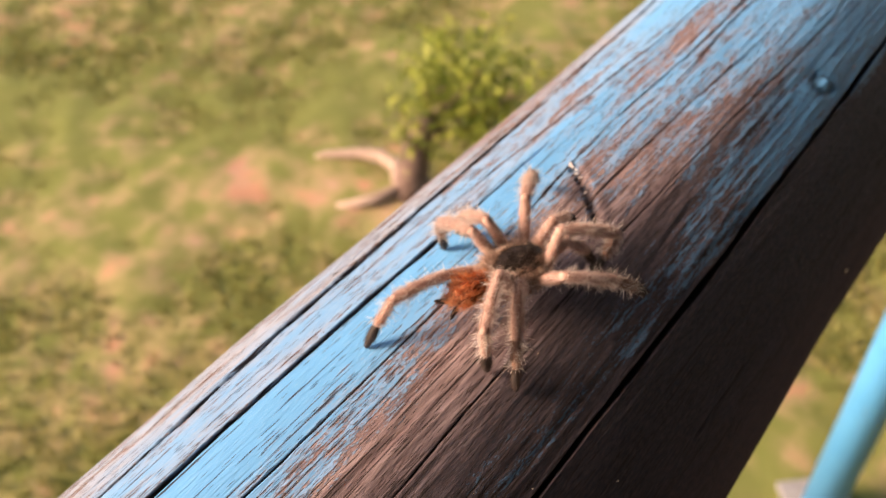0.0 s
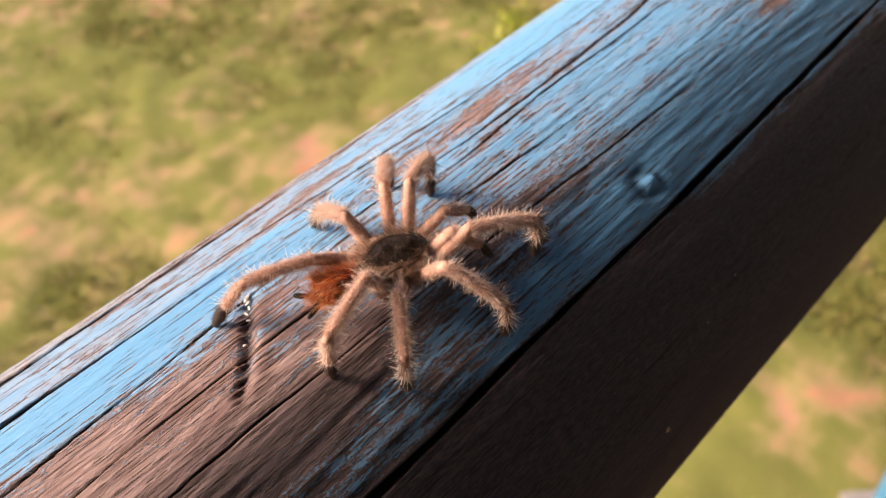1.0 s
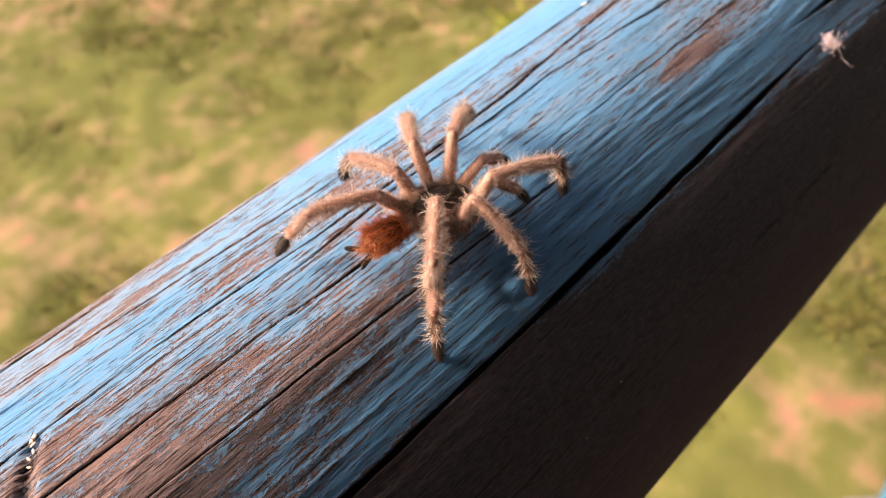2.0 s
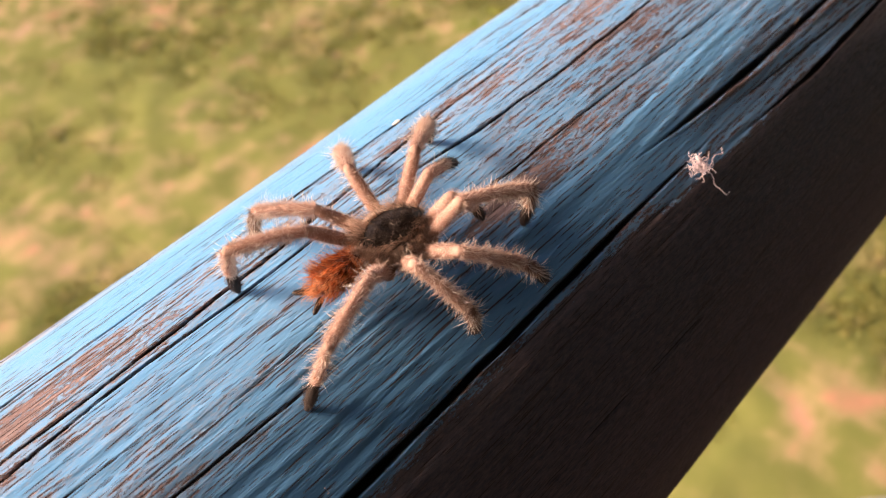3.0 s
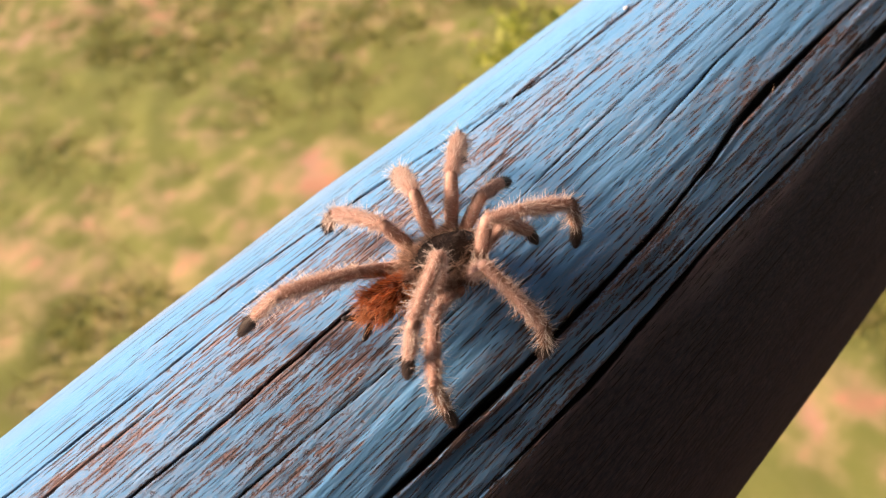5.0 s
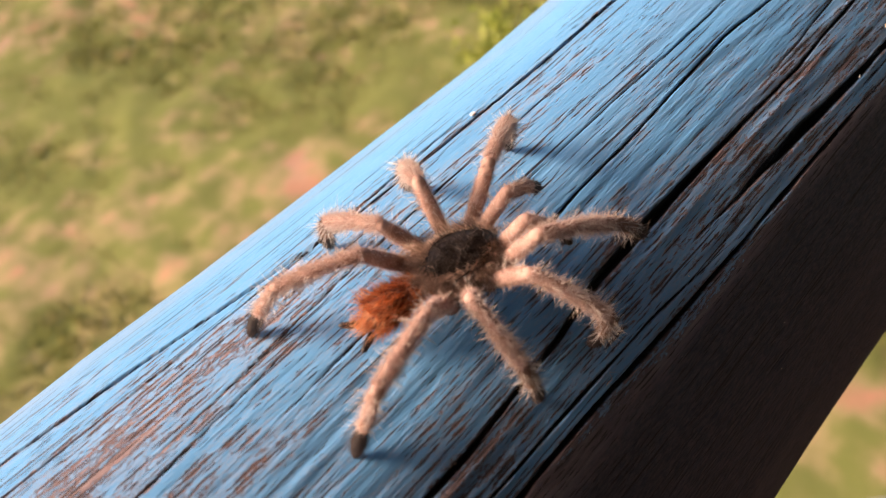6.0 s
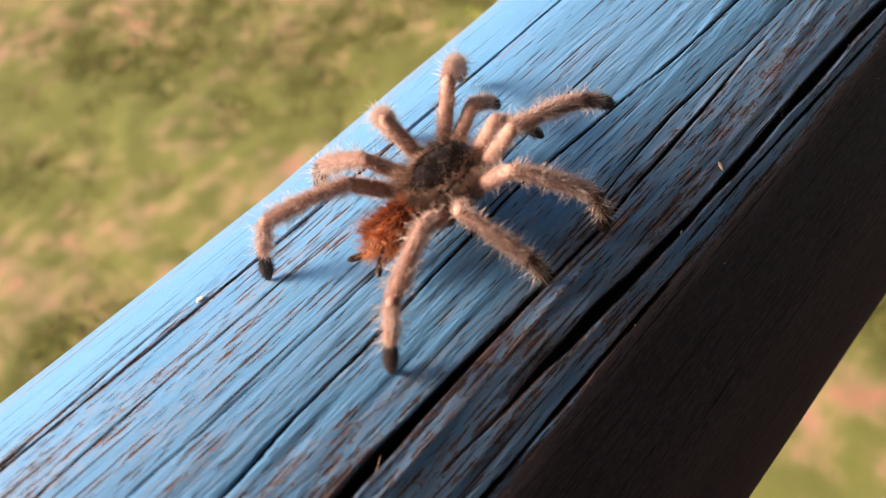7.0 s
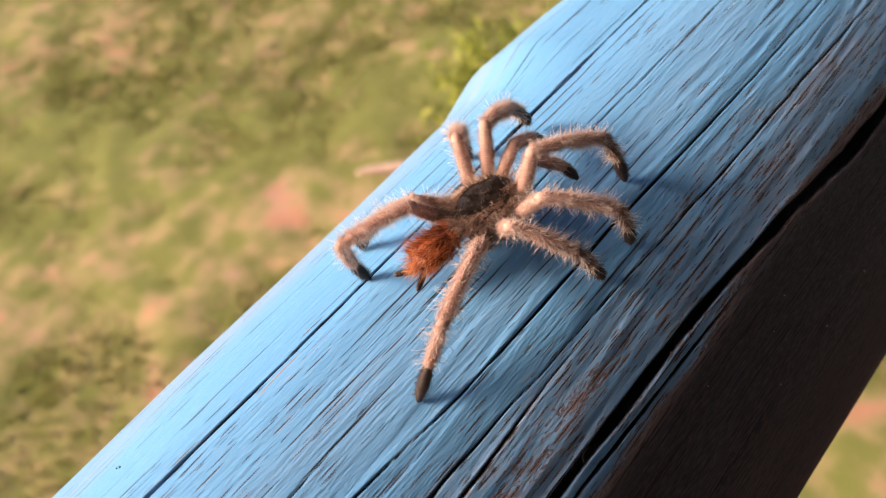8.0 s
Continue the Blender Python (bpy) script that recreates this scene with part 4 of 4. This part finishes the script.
def blob_mesh(name, hairs, seed, shape, tufts=0, tuft_lean=0.42):
    """A hairy body piece over shape(n). hairs: (count, slot, length, thickness, where(n) -> keep, way(n))."""
    rng = np.random.RandomState(seed)
    verts, faces, rings, sides = [], [], 24, 32
    for i in range(rings + 1):
        th = math.pi * i / rings
        for k in range(sides):
            a = 2 * math.pi * k / sides
            verts.append(shape(Vector((math.cos(th), math.sin(th) * math.cos(a), math.sin(th) * math.sin(a)))))
    for i in range(rings):
        for k in range(sides):
            b = (k + 1) % sides
            faces.append((i * sides + k, i * sides + b, (i + 1) * sides + b, (i + 1) * sides + k))
    slots = [0] * len(faces)
    heads = rng.normal(0, 1, (max(tufts, 1), 3))
    heads /= np.linalg.norm(heads, axis=1)[:, None]
    leans = rng.normal(0, tuft_lean, (max(tufts, 1), 3))
    for count, slot, length, thick, keep, way in hairs:
        n = rng.normal(0, 1, (count * 3, 3))
        n /= np.linalg.norm(n, axis=1)[:, None]
        n = [Vector(v) for v in n if keep(Vector(v))][:count]
        roots = [shape(v) * 0.99 for v in n]
        ways = [way(v) + Vector(rng.normal(0, 0.22, 3)) for v in n]
        if tufts:
            # the hairs of a tuft draw together
            own = [int(np.argmax(heads @ np.array(v))) for v in n]
            ways = [w + Vector(leans[k]) + (Vector(heads[k]) - v) * 0.7 for w, v, k in zip(ways, n, own)]
        grow_hairs(verts, faces, slots, roots, ways, [length * MM * rng.uniform(0.5, 1.3) for _ in n], thick * MM, slot, rng, 0.40)
    return mesh_of(name, verts, faces, slots)


spider = tagged(new("spider"), "hairy tan tarantula with orange abdomen walking on the handrail", "spider")
LEG_MATS = (M_SKIN, M_FUZZ, M_BRISTLE)


def carapace_shape(n):
    """An oval shield: raised, narrower head, a pit and shallow grooves that run out from it."""
    x = n.x * 5.9
    wide = 3.35 * (1.0 - 0.20 * max(n.x, 0) ** 1.5) * (1 + 0.02 * min(n.x, 0))
    y = n.y * wide
    dome = 1.9 + 0.6 * math.exp(-((n.x - 0.5) / 0.35) ** 2 - (n.y / 0.55) ** 2)
    z = n.z * dome
    if n.z > 0:
        z -= 0.55 * math.exp(-((n.x + 0.12) / 0.10) ** 2 - (n.y / 0.20) ** 2)
        z -= 0.16 * (0.5 + 0.5 * math.cos(8 * math.atan2(n.y, n.x + 0.12))) * min(math.hypot(n.x + 0.12, n.y) * 2, 1) * n.z
    return Vector((x, y, z)) * MM


def abdomen_shape(n):
    return Vector((n.x * 4.7, n.y * (2.35 - 0.25 * n.x), n.z * 2.2)) * MM


body = part("cephalothorax", blob_mesh("cephalothorax", [
    (1000, 1, 1.3, 0.030, lambda n: n.z > 0.5, lambda n: Vector((n.x * 0.3 - 0.70, n.y * 0.5, n.z * 0.4 + 0.2))),
    (2300, 2, 3.0, 0.032, lambda n: -0.6 < n.z < 0.20 + 0.45 * (n.x < -0.45), lambda n: Vector((0.5 * n.x - 0.55, 1.0 * n.y, 0.30))),
    (2200, 3, 1.2, 0.036, lambda n: 0.12 < n.z < 0.60 and n.x > -0.9 and abs(n.y) > 0.45, lambda n: Vector((-1.0, 0.15 * n.y, 0.40))),
], 61, carapace_shape, 150, 0.3), (M_CARAPACE, M_CARAPACE_HAIR, M_FRINGE, M_RIM), spider, "dark grey carapace with a sandy hair fringe")
body.location = (0, 0, 6.1 * MM)
abdomen = part("abdomen", blob_mesh("abdomen", [
    (1100, 1, 2.3, 0.040, lambda n: n.z > -0.6 and n.x > -0.75, lambda n: Vector((-0.95 + n.x * 0.3, n.y * 0.8, 0.40 + n.z * 0.6))),
    (620, 2, 2.2, 0.036, lambda n: n.z > -0.5 and n.x < 0.1, lambda n: Vector((-1.1 + n.x * 0.5, n.y * 0.8, 0.25 + n.z * 0.5))),
    (160, 3, 2.0, 0.026, lambda n: n.z > -0.2 and n.x > 0.1, lambda n: Vector((-0.5 + n.x * 0.8, n.y, 0.5 + n.z * 0.6))),
], 62, abdomen_shape, 60, 0.5), (M_ABDOMEN, M_ABDOMEN_HAIR, M_ABDOMEN_TIP, M_FRINGE), spider, "orange-red bristly abdomen")
abdomen.matrix_local = pose(-9.8 * MM, 0, 4.8 * MM, 0, -6, 0)
for side in (-1, 1):
    v, f = tube([(0, 0, 0), (-1.3 * MM, 0, 0.1 * MM), (-2.6 * MM, 0, 0.25 * MM), (-3.0 * MM, 0, 0.35 * MM)], [0.50 * MM, 0.50 * MM, 0.40 * MM, 0.18 * MM], 8)
    ob = part("spinneret", mesh_of("spinneret", v, f), M_BLACK, spider, "black spinneret")
    ob.matrix_local = pose(-14.1 * MM, side * 0.9 * MM, 2.8 * MM, 0, 0, side * -30)
    ob = part("jaw", limb_mesh("jaw", 2.8, (1.25, 1.4, 0.8), 160, 30, 71, 0.7, 1.2), (M_CARAPACE, M_CARAPACE_HAIR, M_FRINGE), spider, "dark hairy jaw")
    ob.matrix_local = pose(4.8 * MM, side * 1.25 * MM, 4.6 * MM, 0, 22, 0)
for x, y in ((4.1, 0.35), (4.1, -0.35), (3.8, 0.62), (3.8, -0.62)):
    bm = bmesh.new()
    bmesh.ops.create_icosphere(bm, subdivisions=1, radius=0.2 * MM)
    data = bpy.data.meshes.new("eye")
    bm.to_mesh(data)
    bm.free()
    part("eye", data, M_BLACK, spider).location = (x * MM, y * MM, 8.1 * MM)

COXA_MESH = limb_mesh("coxa", 4.4, (1.1, 1.4, 1.35, 1.1), 800, 150, 91, 1.3, 2.4)
RADII = {"femur": (1.0, 1.22, 1.04), "patella": (0.92, 1.02, 0.94), "tibia": (0.92, 1.02, 0.86), "metatarsus": (0.84, 0.82, 0.70), "tarsus": (0.74, 0.98, 0.98, 0.62)}
HAIRS = {"femur": (2300, 70), "patella": (1400, 85), "tibia": (2100, 170), "metatarsus": (1600, 120), "tarsus": (800, 16)}
FUZZ_LENGTH = {"femur": 0.6, "patella": 0.8, "tibia": 0.95, "metatarsus": 0.8, "tarsus": 0.6}
LEG_MESH = {}
for leg, (_, _, femur_length, lower) in HIPS.items():
    for k, name in enumerate(RADII):
        length = femur_length if name == "femur" else SHARES[name] * lower
        LEG_MESH[leg, name] = limb_mesh(name, length, [r * (0.65 + 0.2 * lower / 22) for r in RADII[name]], *HAIRS[name], 100 + k + 10 * int(leg[1]),
                                        FUZZ_LENGTH[name], 1.1 if name == "tarsus" else 2.1)
v, f = tube([(-0.5 * MM, 0, 0), (0, 0, 0), (0.5 * MM, 0, 0), (0.85 * MM, 0, 0)], [0.50 * MM, 0.84 * MM, 0.76 * MM, 0.32 * MM], 10)
PAD_MESH = mesh_of("toe_pad", v, f)
LEGS = {}
for leg in LEG_AT:
    hx, hy, _, lower = HIPS[leg]
    femur = part("femur", LEG_MESH[leg, "femur"], LEG_MATS, spider)
    tibia = part("tibia", LEG_MESH[leg, "tibia"], LEG_MATS, spider)
    patella = part("patella", LEG_MESH[leg, "patella"], LEG_MATS, tibia)
    patella.matrix_local = pose(0, 0, 0, 0, -KNEE_SET, 0) @ Matrix.Translation((-SHARES["patella"] * lower * MM, 0, 0))
    # legs 1 to 3 get the browner pair with shade in the colour
    metatarsus = part("metatarsus", LEG_MESH[leg, "metatarsus"], (M_SKIN, M_FUZZ, M_BRISTLE) if leg[1] == "4" else (M_SKIN_DARK, M_FUZZ_DARK, M_BRISTLE), spider)
    tarsus = part("tarsus", LEG_MESH[leg, "tarsus"], (M_TARSUS, M_TARSUS_FUZZ, M_TARSUS_FUZZ), metatarsus, "black-brown foot")
    tarsus.matrix_local = Matrix.Translation((SHARES["metatarsus"] * lower * MM, 0, 0)) @ pose(0, 0, 0, 0, TOE_SET, 0)
    pad = part("toe_pad", PAD_MESH, M_PAD, metatarsus, "pinkish toe pad")
    pad.matrix_local = tarsus.matrix_local @ Matrix.Translation(((SHARES["tarsus"] * lower + 0.1) * MM, 0, -0.1 * MM))
    coxa = part("coxa", COXA_MESH, (M_SKIN_DARK, M_FUZZ_DARK, M_FRINGE), spider)
    coxa.matrix_local = bone(Vector((hx * 0.6, hy * 0.15, HIP_Z - 0.5)), Vector((hx * 1.05, hy * 1.15, HIP_Z)), Vector((0, 0, 1)))
    LEGS[leg] = (femur, tibia, metatarsus)
PALPS = {}
PALP_MESH = [limb_mesh("palp_femur", 6.6, (0.90, 1.0, 0.92), 600, 40, 201, 0.7, 1.6), limb_mesh("palp_tibia", 6.0, (0.92, 1.0, 0.82), 700, 70, 202, 0.9, 1.8),
             limb_mesh("palp_foot", 3.6, (0.76, 0.86, 0.5), 350, 10, 203, 0.6, 1.0)]
for side in ("L", "R"):
    upper = part("palp_femur", PALP_MESH[0], LEG_MATS, spider)
    lower = part("palp_tibia", PALP_MESH[1], LEG_MATS, spider)
    foot = part("palp_foot", PALP_MESH[2], (M_TARSUS, M_TARSUS_FUZZ, M_TARSUS_FUZZ), lower, "black-brown palp tip")
    foot.matrix_local = Matrix.Translation((6.0 * MM, 0, 0)) @ pose(0, 0, 0, 0, 20, 0)
    PALPS[side] = (upper, lower)


# ---- lint, seed, chips and specks lying on the rail ----
def lint():
    rng = np.random.RandomState(21)
    m = log_frame(0.1192, 124.9, 0.0002)
    verts, faces = [], []
    for n in range(80):
        p = Vector((rng.normal(0.1, 0.35), rng.normal(-0.4, 0.6), rng.uniform(0.05, 1.6)))
        way = Vector(rng.normal(0, 1, 3)) + Vector((0.5, -0.6, 0))
        pts = []
        for _ in range(9):
            pts.append(p * MM)
            way = (way + Vector(rng.normal(0, 0.8, 3))).normalized()
            p = p + way * 0.30
            p.z = min(max(p.z, 0.05), 2.2)
        v, f = tube(pts, [0.065 * MM] * len(pts), 4)
        faces += [tuple(i + len(verts) for i in face) for face in f]
        verts += v
    for n in range(2):
        p, a = Vector((0.8, -1.3, 0.3)), -0.75 + 0.25 * n
        pts = []
        for k in range(14):
            pts.append(p * MM)
            a += rng.normal(0.05, 0.35) + (0.9 if k > 10 else 0)
            p = p + Vector((math.cos(a), math.sin(a), 0)) * 0.5
            p.z = 0.3 + 0.15 * math.sin(k)
        v, f = tube(pts, [0.065 * MM] * len(pts), 4)
        faces += [tuple(i + len(verts) for i in face) for face in f]
        verts += v
    ob = tagged(part("lint", mesh_of("lint", verts, faces), M_LINT, None), "pinkish white tangled lint caught on the handrail's crack", "lint")
    ob.matrix_world = m @ Matrix.Scale(1.2, 4)


def crumb(name, label, x, phi, size, heading, material, seed, lift=0.0):
    """A small uneven grain lying on the rail; half axes in mm."""
    rng = np.random.RandomState(seed)
    bm = bmesh.new()
    bmesh.ops.create_icosphere(bm, subdivisions=2, radius=1.0)
    for vert in bm.verts:
        k = 1 + rng.uniform(-0.18, 0.18)
        vert.co = Vector((vert.co.x * size[0], vert.co.y * size[1], vert.co.z * size[2])) * k * MM
    data = bpy.data.meshes.new(name)
    bm.to_mesh(data)
    bm.free()
    ob = tagged(part(name, data, material, None), label, "debris", group="crumbs on the handrail")
    ob.matrix_world = log_frame(x, phi, size[2] * 0.6 * MM + lift, heading)


lint()
crumb("seed", "cream elongated seed lying by a crack", 0.2984, 123.0, (0.75, 0.28, 0.25), 70, M_CHIP, 1)
crumb("paint_flake", "small white paint flake by a crack", 0.2847, 125.2, (0.42, 0.16, 0.1), 20, M_WHITE, 2)
crumb("paint_flake", "white paint flake beside a crack", 0.0900, 75.6, (1.1, 0.45, 0.2), 5, M_WHITE, 3)
crumb("paint_flake", "white paint flake beside a crack", 0.2334, 78.6, (0.6, 0.4, 0.2), 5, M_WHITE, 4)
crumb("speck", "tan crumb on the dark side of the handrail", 0.1009, 134.6, (0.32, 0.28, 0.2), 0, M_CHIP, 5)
crumb("speck", "tan crumb on the dark side of the handrail", 0.1124, 128.3, (0.2, 0.14, 0.12), 0, M_CHIP, 6)
crumb("speck", "tan crumb on the dark side of the handrail", -0.0053, 163.5, (0.55, 0.4, 0.3), 40, M_CHIP, 7)


def splinters():
    """Torn fibres standing up along the splits."""
    rng = np.random.RandomState(77)
    for x, phi, lean in ((0.0296, 123.0, 40), (0.0305, 123.6, 75), (0.0262, 123.2, 20), (0.1795, 118.2, 15), (0.1850, 118.6, 160), (0.1650, 118.4, 25),
                         (0.2290, 116.6, 30), (0.2480, 116.9, 150), (0.2075, 126.8, 20), (0.3150, 125.4, 25), (0.3380, 126.2, 155), (0.0560, 124.0, 15),
                         (-0.0545, 87.0, 60), (-0.0585, 90.0, 120), (-0.0640, 97.0, 100), (0.0935, 75.4, 12), (0.0060, 87.2, 165)):
        size = rng.uniform(1.0, 2.4)
        rise = rng.uniform(0.15, 0.55)
        pts = [(k * size * MM * 0.25, 0.12 * MM * k * rng.normal(), (k * size * 0.25 * rise - 0.2) * MM) for k in range(5)]
        v, f = tube(pts, [0.09 * MM, 0.08 * MM, 0.06 * MM, 0.04 * MM, 0.015 * MM], 5)
        ob = part("splinter", mesh_of("splinter", v, f), M_ROOT, rail)
        ob.matrix_world = log_frame(x, phi, 0, lean)


def dust():
    rng = np.random.RandomState(78)
    verts, faces = [], []
    for _ in range(90):
        m = log_frame(rng.uniform(-0.15, 0.45), rng.uniform(70, 150), 0.0, rng.uniform(0, 360))
        a, h = rng.uniform(0.06, 0.16) * MM, rng.uniform(0.05, 0.12) * MM
        k = len(verts)
        verts += [m @ Vector(p) for p in ((a, 0, -h), (0, a * 0.7, -h), (-a * 1.2, 0, -h), (0, -a * 0.8, -h), (0.1 * a, 0.1 * a, h * 1.8))]
        faces += [(k + i, k + (i + 1) % 4, k + 4) for i in range(4)]
    tagged(part("dust", mesh_of("dust", verts, faces, smooth=False), M_CHIP, None), "pale specks of dust on the handrail", "dust", kind="stuff")


GRIT = ((0.2952, 86.0), (0.2965, 87.0), (0.3022, 86.9), (0.3172, 86.5), (0.2768, 67.7), (0.3086, 86.4))
SLIVER = ((0.3140, 80.3), (0.2850, 81.7))


def grit():
    """Dark grains stuck on the sunny paint."""
    rng = np.random.RandomState(79)
    verts, faces = [], []
    for x, phi in GRIT:
        for _ in range(rng.randint(1, 3)):
            m = log_frame(x + rng.normal(0, 0.0004), phi + rng.normal(0, 0.4), 0.0, rng.uniform(0, 360))
            a, h = rng.uniform(0.12, 0.22) * MM, rng.uniform(0.08, 0.14) * MM
            k = len(verts)
            verts += [m @ Vector(p) for p in ((a, 0, -h), (0, a * 0.7, -h), (-a * 1.2, 0, -h), (0, -a * 0.8, -h), (0.1 * a, 0.1 * a, h * 1.8))]
            faces += [(k + i, k + (i + 1) % 4, k + 4) for i in range(4)]
    tagged(part("grit", mesh_of("grit", verts, faces, smooth=False), M_BLACK, None), "dark grains of grit on the handrail's paint", "grit", kind="stuff")


def sliver(ends, width):
    """A long pale strip of wood lifted along a split."""
    (x0, p0), (x1, p1) = ends
    pts = [on_log(x0 + (x1 - x0) * u, p0 + (p1 - p0) * u + 0.25 * math.sin(9 * u), 0.02 * MM) for u in np.linspace(0, 1, 16)]
    v, f = tube(pts, [width * MM * (0.15 + math.sin(math.pi * u)) for u in np.linspace(0, 1, 16)], 6)
    part("sliver", mesh_of("sliver", v, f), M_ROOT, rail, "pale lifted sliver of wood")


splinters()
dust()
grit()
sliver(SLIVER, 0.2)
for k, (x, phi) in enumerate(((-0.0546, 87.0), (-0.0552, 88.2), (-0.0563, 88.9), (-0.0570, 90.3), (-0.0607, 94.0))):
    crumb("paint_flake", "tiny white paint chip at the cut across the handrail", x, phi, (0.55 - 0.06 * k, 0.2, 0.08), 20 + 37 * k, M_WHITE, 30 + k)
crumb("paint_flake", "lifted white paint chip at the cut across the handrail", -0.0540, 86.0, (0.9, 0.35, 0.13), 30, M_WHITE, 8)


def motions():
    times = [k / 10 for k in range(81)]
    walk(spider, [(t, body_pose(t)) for t in times])
    for leg, pieces in LEGS.items():
        hx, hy, femur, lower = HIPS[leg]
        hip = Vector((hx, hy, HIP_Z))
        holds = footholds(leg)
        off = habits(leg, hip, holds)
        rows = ([], [], [])
        for t in times:
            foot = foot_in_body(t, holds)
            az, el = easy_femur(foot - hip, femur, lower)
            more = line_up(t, off)
            az, el = radians(az + more[0]), radians(min(el + more[1], 88))
            knee = hip + Vector((math.cos(el) * math.cos(az), math.cos(el) * math.sin(az), math.sin(el))) * femur
            shin, ankle, toe, bulge = leg_joints(hip, knee, foot, lower)
            rows[0].append((t, bone(hip, knee, bulge)))
            rows[1].append((t, bone(shin, ankle, bulge)))
            rows[2].append((t, bone(ankle, toe, bulge)))
        for ob, keyed in zip(pieces, rows):
            walk(ob, keyed)
    for side, (upper, lower) in PALPS.items():
        sign = 1 if side == "L" else -1
        rows = ([], [])
        for t in times:
            sway = math.sin(2 * math.pi * (t / 0.55 + (0.5 if side == "R" else 0)))
            out = Vector((1.0, sign * ((0.18 if side == "L" else 0.42) + 0.10 * sway), 0)).normalized()
            hip = Vector((5.2, sign * 1.7, 4.6))
            rise = radians((42 if side == "L" else 56) + 6 * sway)
            knee = hip + (out * math.cos(rise) + Vector((0, 0, math.sin(rise)))) * 6.6
            drop = radians((-24 if side == "L" else -40) + 8 * sway)
            end = knee + (out * math.cos(drop) + Vector((0, 0, math.sin(drop)))) * 6.0
            rows[0].append((t, bone(hip, knee, Vector((0, 0, 1)))))
            rows[1].append((t, bone(knee, end, Vector((0, 0, 1)))))
        walk(upper, rows[0])
        walk(lower, rows[1])


motions()
